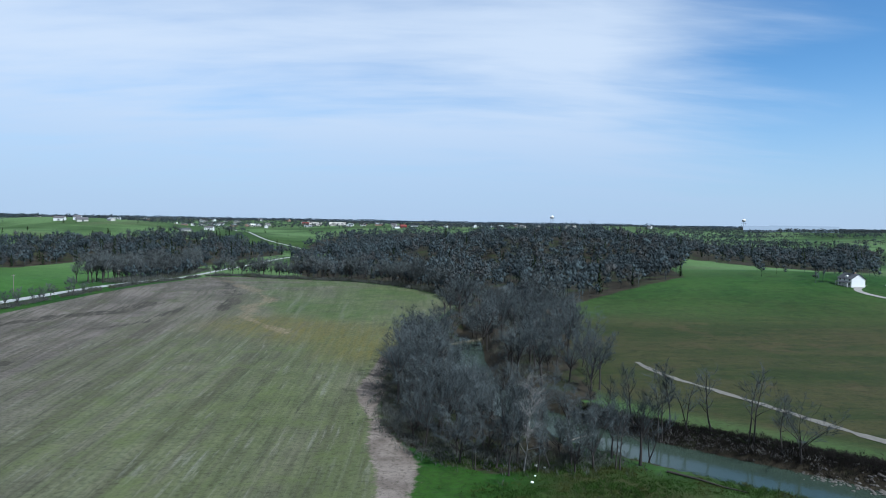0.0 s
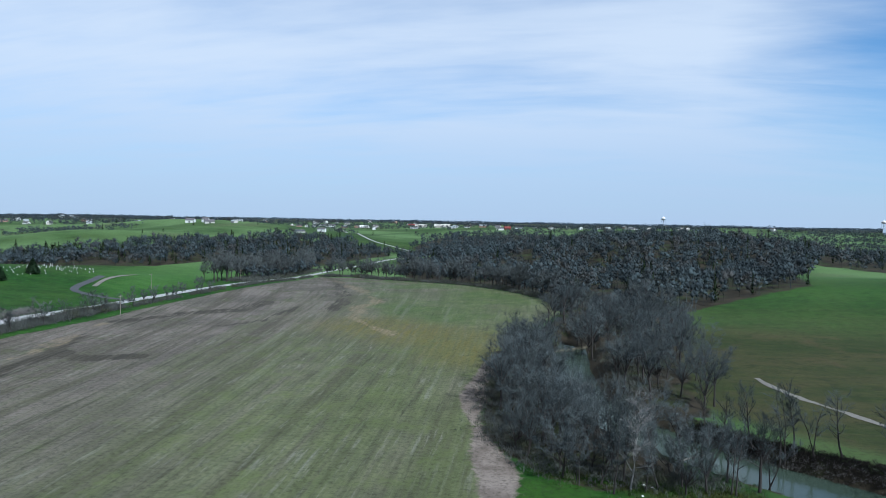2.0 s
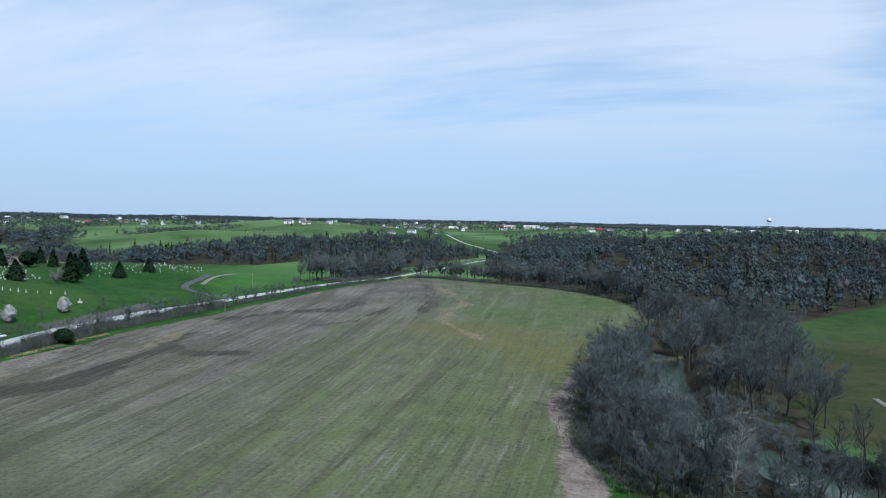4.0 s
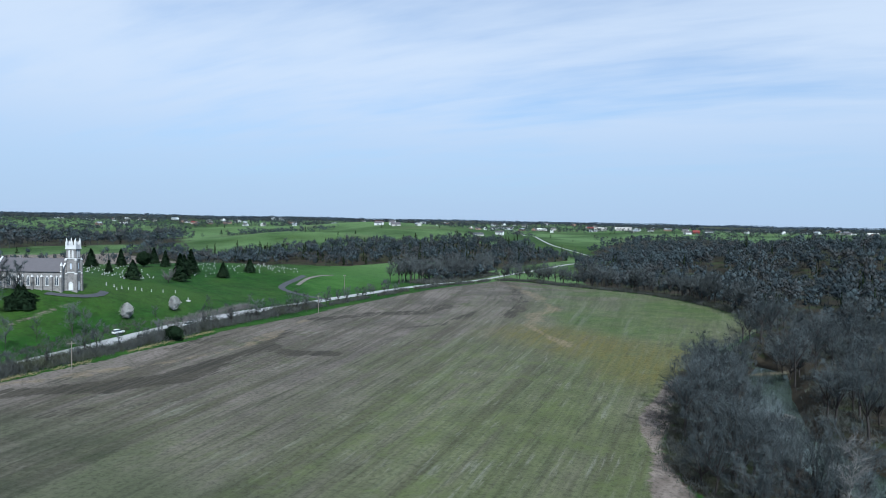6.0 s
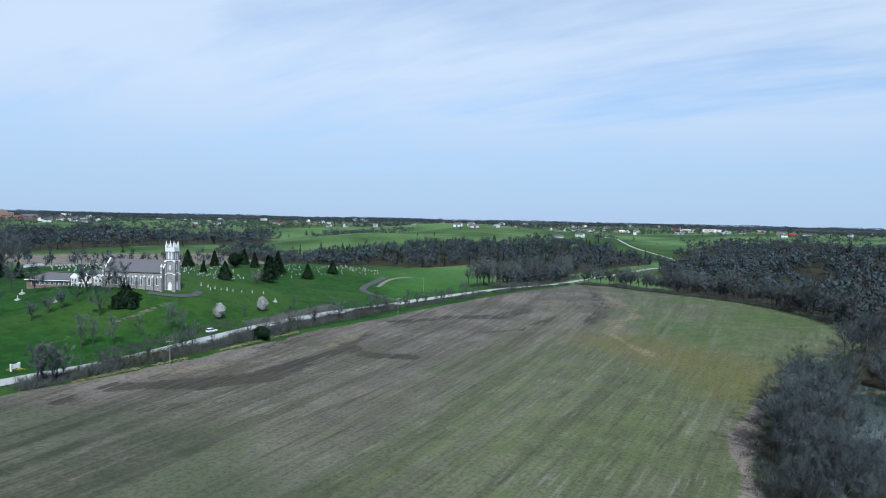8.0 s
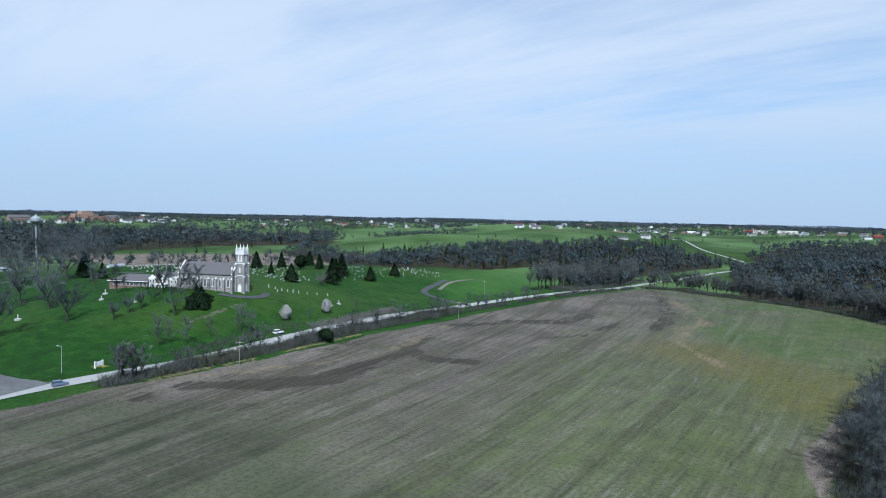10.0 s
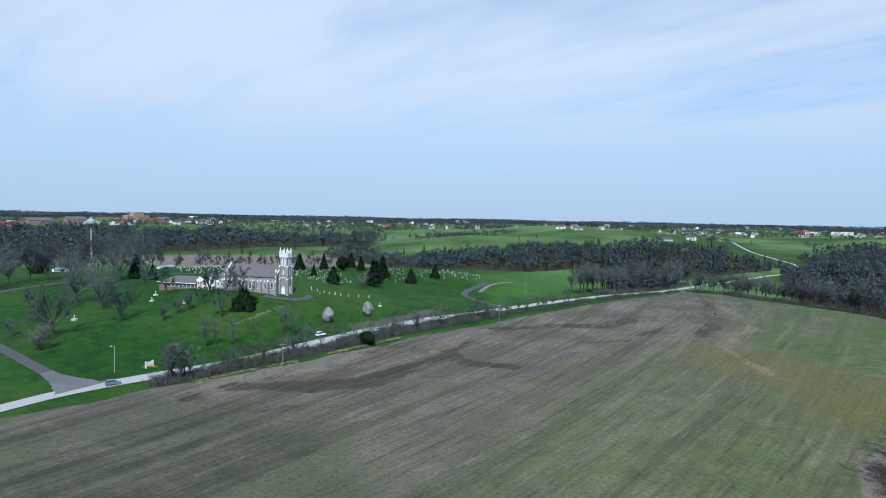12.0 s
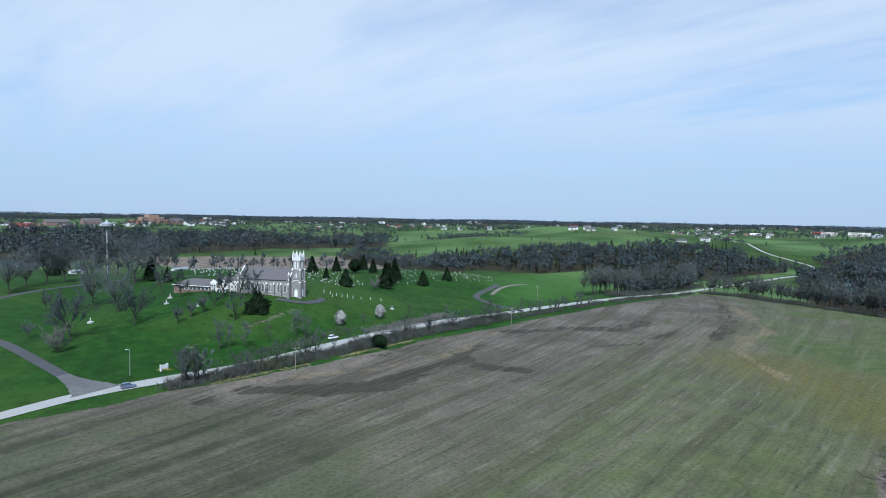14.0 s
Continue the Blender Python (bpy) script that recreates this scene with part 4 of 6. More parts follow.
POLE_WOOD = plain("weathered_pole", (0.17, 0.15, 0.13), 0.9, 0.25, 2.0)
MARBLE = plain("grave_marble", (0.33, 0.33, 0.32), 0.6, 0.2, 2.0)
GRANITE = plain("grave_granite", (0.30, 0.30, 0.31), 0.5, 0.25, 2.0)
TAN = plain("tan_brick", (0.27, 0.175, 0.135), 0.85, 0.15, 0.3)
RED_ROOF = plain("red_metal_roof", (0.15, 0.036, 0.032), 0.5, 0.15, 0.3)
CREAM = plain("cream_cladding", (0.40, 0.38, 0.35), 0.7, 0.12, 0.4)
BLUE_GREY = plain("blue_grey_cladding", (0.20, 0.24, 0.29), 0.6, 0.12, 0.4)


# ---- the church ----
def build_church():
    ch = thing("church", -271, 182, 208, "grey stone gothic church with pinnacled tower and slate-grey roof", "church", z=float(height(-276, 179)) - 0.2)
    ch.scale = (0.86, 0.86, 0.86)
    a = 2.9
    tower = part("tower", joined(block(-a, a, -a, a, -2.5, 9), block(-a + 0.15, a - 0.15, -a + 0.15, a - 0.15, 9, 16), block(-a + 0.3, a - 0.3, -a + 0.3, a - 0.3, 16, 21.2)), STONE, ch)
    tower.scale = (0.9, 0.9, 1.0)
    for z in (9, 16, 21.2):
        part("string_course", block(-a - 0.15, a + 0.15, -a - 0.15, a + 0.15, z - 0.25, z + 0.25), TRIM, tower, "pale stone string course")
    for sx in (-1, 1):
        for sy in (-1, 1):
            x, y = sx * (a - 0.1), sy * (a - 0.1)
            part("buttress", joined(block(x - 0.75, x + 0.75, y - 0.75, y + 0.75, -2.5, 8), block(x - 0.6, x + 0.6, y - 0.6, y + 0.6, 8, 15.2)), STONE, tower)
            for z, r in ((8, 0.82), (15.2, 0.66)):
                part("buttress_cap", block(x - r, x + r, y - r, y + r, z, z + 0.9, 0.35), TRIM, tower, "white weathered buttress cap")
            x, y = sx * (a - 0.45), sy * (a - 0.45)
            part("pinnacle", joined(block(x - 0.5, x + 0.5, y - 0.5, y + 0.5, 21.4, 24.6), block(x - 0.42, x + 0.42, y - 0.42, y + 0.42, 24.6, 26.8, 0.36)), TRIM, tower, "white corner pinnacle")
    for k in range(4):
        turn = 90 * k
        # open parapet of slender uprights with small points
        part("parapet", placed(block(-2.1, 2.1, 2.35, 2.75, 21.4, 23.0), 0, 0, 0, turn), TRIM, tower, "white parapet wall")
        for u in (-0.75, 0.75):
            part("merlon", placed(joined(block(u - 0.3, u + 0.3, 2.32, 2.78, 23.0, 24.2), block(u - 0.26, u + 0.26, 2.36, 2.74, 24.2, 25.4, 0.18)), 0, 0, 0, turn), TRIM, tower, "white parapet point")
        for u in (-0.95, 0.95):
            part("belfry_opening", placed(placed(lancet(1.05, 4.2, 0.12), u, 2.62, 16.6), 0, 0, 0, turn), TRIM, tower, "pointed white belfry louvre")
        part("tower_window", placed(placed(lancet(1.0, 3.2, 0.12), 0, 2.78, 10.6), 0, 0, 0, turn), PALE_GLASS, tower, "pointed leaded window")
    for turn in (0, 90):
        surround = part("door_surround", placed(placed(lancet(2.6, 4.6, 0.2), 0, 2.9, -0.4), 0, 0, 0, turn), TRIM, tower)
        part("door", placed(placed(lancet(1.8, 3.6, 0.26), 0, 2.9, -0.4), 0, 0, 0, turn), WHITE, surround, "white double door")
    # nave, to the side of the tower
    x0, x1, w = 2.6, 36.0, 6.6
    nave = part("nave_wall", gabled(x0, x1, -w, w, -2.5, 9.6, 15.6), STONE, ch)
    part("roof", roof_shape(x0 + 0.3, x1 - 0.3, -w - 0.5, w + 0.5, 9.35, 15.75, 0.3), SHINGLE, ch, "grey slate roof")
    for x in (x0, x1):
        for sy in (-1, 1):
            part("gable_coping", joined(([(x - 0.35, sy * (w + 0.6), 9.4), (x + 0.35, sy * (w + 0.6), 9.4), (x + 0.35, 0, 16.1), (x - 0.35, 0, 16.1),
                                          (x - 0.35, sy * (w + 0.6), 10.0), (x + 0.35, sy * (w + 0.6), 10.0), (x + 0.35, 0, 16.7), (x - 0.35, 0, 16.7)],
                                         [(0, 1, 2, 3), (7, 6, 5, 4), (0, 4, 5, 1), (1, 5, 6, 2), (2, 6, 7, 3), (3, 7, 4, 0)])), TRIM, nave)
            part("pinnacle", block(x - 0.5, x + 0.5, sy * w - 0.5, sy * w + 0.5, -2.5, 12.6), STONE, nave)
            part("pinnacle_cap", block(x - 0.55, x + 0.55, sy * w - 0.55, sy * w + 0.55, 12.6, 14.4, 0.45), TRIM, nave, "white pinnacle cap")
    bays = 7
    for k in range(bays):
        x = x0 + (k + 0.5) * (x1 - x0) / bays
        for side in (1, -1):
            window = part("window", placed(lancet(1.9, 5.4, 0.14), x, side * w - (0.02 if side > 0 else -0.02), 2.2, 0 if side > 0 else 180), TRIM, nave, "tall pointed window with white tracery")
            for u in (-0.42, 0.42):
                part("pane", placed(lancet(0.62, 4.6, 0.18), x + u * side, side * w, 2.5, 0 if side > 0 else 180), GLASS, window)
    for k in range(bays + 1):
        x = x0 + k * (x1 - x0) / bays
        for side in (1, -1):
            y0, y1 = (w, w + 1.1) if side > 0 else (-w - 1.1, -w)
            part("buttress", block(x - 0.45, x + 0.45, y0, y1, -2.5, 6.8), STONE, nave)
            part("buttress_cap", block(x - 0.52, x + 0.52, y0 - 0.05, y1 + 0.05, 6.8, 7.9, 0.3), TRIM, nave, "white weathered buttress cap")
    part("chimney", block(27.5, 28.5, -2.2, -1.2, 13.0, 17.2), STONE, ch)


def wall_window(parent, x, y, z, w, h, turn=0.0, frame_mat=None, pane_mat=None):
    fr = part("window", placed(block(-w / 2 - 0.12, w / 2 + 0.12, -0.05, 0.10, -0.12, h + 0.12), x, y, z, turn), frame_mat or WHITE, parent, "white framed window")
    part("pane", placed(block(-w / 2, w / 2, 0.02, 0.13, 0, h), x, y, z, turn), pane_mat or GLASS, fr)
    return fr


def build_hall():
    x, y = -299.0, 167.0
    hall = thing("parish_hall", x, y, 208, "long brick parish hall with white gabled entrance", "hall", z=float(height(-315, 158)) - 0.9)
    hall.scale = (0.93, 0.93, 0.80)
    # low wing
    wing = part("wing_wall", block(19, 43, -14, 3.5, -3.5, 4.2), BRICK, hall)
    part("wing_roof", roof_shape(18.5, 43.8, -15, 4.3, 4.1, 7.4, 0.2, 6), SHINGLE, hall, "low grey hipped roof")
    for k in range(8):
        wall_window(wing, 20.8 + 2.65 * k, 3.5, 1.2, 1.5, 1.9)
    part("eaves_band", block(18.6, 43.7, 4.2, 4.45, 3.75, 4.15), WHITE, wing)
    # two-storey entrance block with three white gables
    body = part("entrance_wall", block(0, 19, -12, 3.0, -3.5, 6.4), BRICK, hall)
    part("entrance_roof", roof_shape(-0.5, 19.5, -12.8, 3.6, 6.3, 9.6, 0.2, 4), SHINGLE, hall, "grey hipped roof")
    for gx, gw in ((3.2, 5.0), (9.6, 5.4), (16.2, 3.8)):
        front = part("gable_front", joined(([(gx - gw / 2, 3.0, -2), (gx + gw / 2, 3.0, -2), (gx + gw / 2, 4.2, -2), (gx - gw / 2, 4.2, -2), (gx - gw / 2, 3.0, 6.6), (gx + gw / 2, 3.0, 6.6),
                                             (gx + gw / 2, 4.2, 6.6), (gx - gw / 2, 4.2, 6.6), (gx, 3.0, 8.4), (gx, 4.2, 8.4)],
                                            [(3, 2, 1, 0), (0, 1, 5, 8, 4), (2, 3, 7, 9, 6), (1, 2, 6, 5), (3, 0, 4, 7), (4, 8, 9, 7), (8, 5, 6, 9)])), CREAM, hall, "pale boarded gable front")
        part("gable_trim", ([(gx - gw / 2 - 0.3, 4.25, 6.0), (gx + gw / 2 + 0.3, 4.25, 6.0), (gx + gw / 2 + 0.3, 4.25, 6.7), (gx, 4.25, 8.8), (gx - gw / 2 - 0.3, 4.25, 6.7),
                             (gx - gw / 2 - 0.3, 4.05, 6.0), (gx + gw / 2 + 0.3, 4.05, 6.0), (gx + gw / 2 + 0.3, 4.05, 6.7), (gx, 4.05, 8.8), (gx - gw / 2 - 0.3, 4.05, 6.7)],
                            [(4, 3, 2, 1, 0), (5, 6, 7, 8, 9), (0, 1, 6, 5), (1, 2, 7, 6), (2, 3, 8, 7), (3, 4, 9, 8), (4, 0, 5, 9)]), WHITE, front, "white boarded gable")
        for u in (-1, 1):
            for z in (0.8, 4.0):
                if not (gx == 9.6 and z < 2):
                    wall_window(front, gx + u * gw * 0.22, 4.26, z, 0.9, 1.4)
    part("porch_roof", block(6.6, 12.6, 4.2, 7.2, 3.0, 3.5), WHITE, hall, "white flat porch roof")
    for px in (6.9, 8.7, 10.5, 12.3):
        part("porch_post", lathe(((0.16, -2.0), (0.14, 3.0)), 8, px, 6.9), WHITE, hall)
    part("entrance_door", block(8.6, 10.6, 4.18, 4.34, -0.2, 2.3), GLASS, hall, "dark glazed entrance door")


build_church()
build_hall()


# ---- roads of the church hill ----
TRACK = plain("worn_track", (0.14, 0.13, 0.116), 0.95, 0.4, 0.5)
ribbon("lane", ((-230, 67.6), (-240, 67.3), (-262, 65.6), (-285, 64), (-309, 62), (-350, 55), (-400, 43)), 4.2, 0.18, LANE, "dark asphalt lane up to the church grounds")
ribbon("lane", ((-400, 60), (-424, 88), (-434, 108), (-441, 137), (-443, 158), (-432, 190), (-415, 205)), 5.4, 0.16, LANE, "asphalt lane through the church park")
ribbon("lane", ((-232, 323), (-250, 322), (-266, 324), (-276, 329), (-283, 342), (-289, 360), (-297, 380)), 4.6, 0.18, LANE, "asphalt drive into the graveyard")
ribbon("lane", ((-276, 346), (-285, 365), (-291, 383), (-299, 420)), 2.8, 0.26, TRACK, "pale gravel track beside the graveyard")
ribbon("lane", ((-400, 214), (-375, 205), (-350, 190)), 16.0, 0.14, LANE, "asphalt car park behind the hall")
ribbon("lane", ((-268, 195), (-263, 189), (-262, 181), (-266, 174), (-272, 170)), 3.6, 0.22, LANE, "dark asphalt apron round the church tower")
ribbon("track", ((70, 222), (73, 206), (84, 184), (98, 156), (104, 144), (122, 112), (150, 80)), 2.2, 0.12, TRACK, "pale gravel farm track beside the river meadow", 3.0, 0.6, 2.4)
ribbon("road", ((-212, 940), (-222, 1000), (-231, 1036), (-262, 1062), (-330, 1135), (-440, 1390), (-601, 1745), (-680, 1900)), 5.0, 0.35, ROAD, "pale country road climbing the far slope", 14.0)
ribbon("drive", ((262, 388), (246, 368), (252, 345), (275, 330), (300, 325)), 4.2, 0.16, GRAVEL, "pale concrete drive to the farmhouse")
ribbon("verge", ((-243, 67.2), (-237, 67.6), (-230, 68.6), (-224, 69.8), (-219, 70.5)), 4.5, 0.21, plain("dusty_asphalt", (0.105, 0.106, 0.110), 0.9, 0.4, 0.4), "flared dusty asphalt mouth of the lane", 2.0, 0.2, 3.8)


# ---- street furniture ----
def utility_pole(x, y, tall, turn):
    p = thing("utility_pole", x, y, turn, "weathered wooden utility pole with a crossarm", "pole", "poles along the road")
    part("post", lathe(((0.17, -0.5), (0.15, tall * 0.5), (0.11, tall)), 8), POLE_WOOD, p)
    part("crossarm", block(-1.2, 1.2, -0.07, 0.07, tall - 0.9, tall - 0.72), POLE_WOOD, p)
    for u in (-1.05, -0.4, 0.4, 1.05):
        part("insulator", lathe(((0.04, tall - 0.72), (0.06, tall - 0.62), (0.03, tall - 0.52)), 6, u), TRIM, p)
    return p


for x, y, tall in ((-198, 132, 9.5), (-209, 280, 10), (-251, 366, 10.5), (-243, 470, 10), (-218, 588, 10)):
    utility_pole(x, y, tall, 75)

lamp = thing("street_lamp", -228, 84, 200, "pale steel street lamp on a mown verge", "street lamp")
part("post", lathe(((0.13, -0.4), (0.10, 4.5), (0.07, 9.2)), 10), METAL, lamp)
part("arm", block(-0.04, 1.7, -0.04, 0.04, 9.1, 9.2), METAL, lamp)
part("lamp_head", block(1.3, 2.1, -0.16, 0.16, 9.0, 9.18, 0.04), WHITE, lamp, "white lamp head")

sign = thing("notice_sign", -226, 95, 290, "white brick-pillared church notice sign with flowers", "sign")
for u in (-1.5, 1.5):
    part("pillar", block(u - 0.25, u + 0.25, -0.25, 0.25, -0.3, 2.1), TRIM, sign)
    part("pillar_cap", block(u - 0.32, u + 0.32, -0.32, 0.32, 2.1, 2.3, 0.15), TRIM, sign)
board = part("board", block(-1.2, 1.2, -0.12, 0.12, 0.5, 2.0), WHITE, sign)
for k, wdt in enumerate((0.9, 0.7, 0.8)):
    part("lettering", block(-wdt, wdt, -0.135, -0.12, 1.65 - 0.4 * k, 1.8 - 0.4 * k), RUST, board, "dark unreadable line of lettering")


# ---- vehicles ----
def car(x, y, turn, paint, label, z=None):
    c = thing("car", x, y, turn, label, "car", z=float(height(x, y)) + 0.19)
    low = [(-2.3, 0.35), (-2.3, 0.95), (-2.15, 1.05), (-1.2, 1.08), (1.0, 1.05), (2.1, 0.92), (2.3, 0.75), (2.3, 0.35)]
    up = [(-2.2, 1.0), (-2.0, 1.62), (-1.4, 1.74), (0.2, 1.72), (1.1, 1.05)]

    def prism(ring, half, inset=0.0):
        n = len(ring)
        v = [(px, -half + (inset if pz > 1.2 else 0), pz) for px, pz in ring] + [(px, half - (inset if pz > 1.2 else 0), pz) for px, pz in ring]
        return v, [tuple(range(n))[::-1], tuple(range(n, 2 * n))] + [(k, (k + 1) % n, n + (k + 1) % n, n + k) for k in range(n)]

    body = part("body", prism(low, 0.92), paint, c)
    part("cabin", prism(up, 0.86, 0.14), GLASS, c, "dark glazed cabin")
    part("roof_panel", block(-1.95, 0.25, -0.7, 0.7, 1.68, 1.80, 0.06), paint, c)
    for px in (-1.45, 1.4):
        for py in (-0.9, 0.9):
            w = part("wheel", [[(px + vx, py + (vz - 0.11), vy + 0.36) for vx, vy, vz in lathe(((0.36, 0), (0.36, 0.22)), 12)[0]], lathe(((0.36, 0), (0.36, 0.22)), 12)[1]], RUST, c)
            part("rim", [[(px + vx, py + (vz - 0.12), vy + 0.36) for vx, vy, vz in lathe(((0.2, 0), (0.2, 0.24)), 10)[0]], lathe(((0.2, 0), (0.2, 0.24)), 10)[1]], METAL, w)
    for py in (-0.65, 0.65):
        part("headlight", block(2.2, 2.33, py - 0.16, py + 0.16, 0.68, 0.84), WHITE, body)
        part("tail_light", block(-2.33, -2.2, py - 0.14, py + 0.14, 0.8, 1.02), RED_ROOF, body)


car(-216, 79, 86, plain("blue_grey_paint", (0.10, 0.13, 0.20), 0.3, 0.1, 0.5, spec=0.5), "dark blue-grey estate car on the country road")
car(-223, 168, 94, WHITE, "white estate car on the country road")
car(-219, 199, 273, plain("silver_paint", (0.45, 0.46, 0.48), 0.3, 0.1, 0.5, spec=0.5), "silver car on the country road")
car(275, 384, 30, WHITE, "white car parked beside the farmhouse drive")


# ---- graveyard ----
def stone_meshes():
    kinds = []
    for w, h, d, mat in ((0.9, 0.95, 0.22, MARBLE), (1.3, 0.8, 0.3, GRANITE), (0.7, 1.2, 0.2, MARBLE), (1.5, 0.9, 0.3, MARBLE)):
        base = mesh_of("base", *block(-w * 0.62, w * 0.62, -d, d, -0.2, 0.2), mat)
        slab = [(-w / 2, 0.2), (w / 2, 0.2), (w / 2, h * 0.8), (w * 0.3, h), (-w * 0.3, h), (-w / 2, h * 0.8)]
        v = [(px, -d / 2, pz) for px, pz in slab] + [(px, d / 2, pz) for px, pz in slab]
        f = [tuple(range(6)), tuple(range(11, 5, -1))] + [(k, 6 + k, 6 + (k + 1) % 6, (k + 1) % 6) for k in range(6)]
        kinds.append((base, mesh_of("slab", v, f, mat)))
    base, body = mesh_of("base", *block(-0.5, 0.5, -0.5, 0.5, -0.2, 0.5), MARBLE), mesh_of("slab", *joined(block(-0.32, 0.32, -0.32, 0.32, 0.5, 2.6, 0.08), block(-0.26, 0.26, -0.26, 0.26, 2.6, 3.1, 0.22)), MARBLE)
    kinds.append((base, body))
    cross = mesh_of("slab", *joined(block(-0.14, 0.14, -0.1, 0.1, 0.3, 2.3), block(-0.6, 0.6, -0.09, 0.09, 1.5, 1.8)), MARBLE)
    kinds.append((mesh_of("base", *block(-0.4, 0.4, -0.35, 0.35, -0.2, 0.35), MARBLE), cross))
    return kinds


GRAVES = stone_meshes()


def grave(kind, x, y, turn, size):
    words = ("white marble headstone in mown grass", "grey granite headstone in mown grass", "tall white headstone in mown grass", "broad pale headstone in mown grass",
             "pale obelisk monument in the graveyard", "pale stone cross in the graveyard")[kind]
    g = thing("gravestone", x, y, turn, words, "gravestone", "stones of the graveyard")
    g.scale = (size, size, size)
    for name, me in zip(("base", "slab"), GRAVES[kind]):
        new(name, me).parent = g


def graveyard():
    rnd = random.Random(77)
    plots = (((-300, 228), (-318, 268), (-360, 290), (-420, 318), (-410, 270), (-340, 235)), ((-320, 300), (-318, 318), (-362, 356), (-385, 345), (-350, 300)),
             ((-322, 336), (-306, 382), (-330, 412), (-352, 400), (-346, 350)), ((-368, 235), (-400, 222), (-450, 240), (-455, 300), (-430, 300), (-385, 262)),
             ((-400, 212), (-440, 204), (-500, 222), (-515, 262), (-480, 300), (-440, 280), (-405, 240)))
    far_v, far_f = [], []
    for shape, count in zip(plots, (85, 60, 80, 85, 130)):
        for x, y in scatter(shape, count, rnd, 2.6):
            # the stones stand in rows
            x, y = round(x / 2.4) * 2.4 + rnd.uniform(-0.3, 0.3), y
            if shape in plots[3:]:
                k, z = rnd.uniform(0.7, 1.2), float(height(x, y))
                v, f = placed(joined(block(-0.7 * k, 0.7 * k, -0.25, 0.25, -0.3, 0.2), block(-0.5 * k, 0.5 * k, -0.12, 0.12, 0.2, 1.1 * k, 0.06)), x, y, z, 118 + rnd.uniform(-5, 5))
                far_f += [tuple(i + len(far_v) for i in q) for q in f]
                far_v += v
                continue
            grave(rnd.choice((0, 0, 0, 1, 1, 2, 3, 3, 3, 5)), x, y, 118 + rnd.uniform(-5, 5), rnd.uniform(0.6, 1.0))
    tagged(new("gravestones", mesh_of("gravestones", far_v, far_f, MARBLE)), "rows of far pale headstones behind the church", "gravestone", kind="stuff")
    # posts along the drive
    for x, y in ((-282, 206), (-279, 208), (-276, 210), (-275, 213), (-274, 216), (-273, 219), (-272, 224), (-272, 231), (-271, 238), (-273, 205)):
        grave(4, x, y, rnd.uniform(0, 90), rnd.uniform(0.4, 0.62))


graveyard()
for x, y, s in ((-306, 96, 1.2), (-306, 130, 1.0), (-318, 137, 1.1), (-288, 137, 0.8), (-255, 232, 1.0), (-336, 303, 1.5)):
    fount = thing("stone_shrine", x, y, 30, "white stone shrine with a basin on the lawn", "shrine")
    fount.scale = (s, s, s)
    part("basin", lathe(((1.1, -0.2), (1.2, 0.5), (0.9, 0.62), (0.3, 0.7)), 14), MARBLE, fount)
    part("pedestal", lathe(((0.32, 0.7), (0.2, 1.0), (0.26, 1.7), (0.12, 2.1)), 10), MARBLE, fount)


# ---- water towers ----
def water_tower(x, y, tall, ball, label, legs=6, mat=None):
    t = thing("water_tower", x, y, 15, label, "water tower", sink=0.5)
    r = ball
    part("tank", lathe(((r * 0.3, tall - r * 1.55), (r * 0.8, tall - r * 1.35), (r, tall - r), (r, tall - r * 0.35), (r * 0.8, tall - r * 0.12), (r * 0.25, tall + r * 0.12), (r * 0.1, tall + r * 0.5)), 20), mat or METAL, t)
    part("walkway", lathe(((r * 1.02, tall - r * 1.02), (r * 1.16, tall - r * 1.0), (r * 1.16, tall - r * 0.82), (r * 1.02, tall - r * 0.82)), 20), RUST, t)
    part("riser", lathe(((0.75, -1), (0.65, tall - r * 1.4)), 12), METAL, t)
    for k in range(legs):
        a = 2 * math.pi * k / legs
        foot, head = Vector((r * 1.3 * math.cos(a), r * 1.3 * math.sin(a), -1)), Vector((r * 0.98 * math.cos(a), r * 0.98 * math.sin(a), tall - r))
        v, f = [], []
        tube(v, f, [foot, head], [0.2, 0.17], 6)
        part("leg", (v, f), RUST, t)
        b = 2 * math.pi * (k + 1) / legs
        v, f = [], []
        for z in (tall * 0.3, tall * 0.6):
            tube(v, f, [Vector((r * 1.18 * math.cos(q), r * 1.18 * math.sin(q), z)) for q in (a, b)], [0.12, 0.12], 4)
        part("brace", (v, f), RUST, t)


water_tower(-569, 192, 45, 3.9, "silver water tower on dark steel legs", 4)


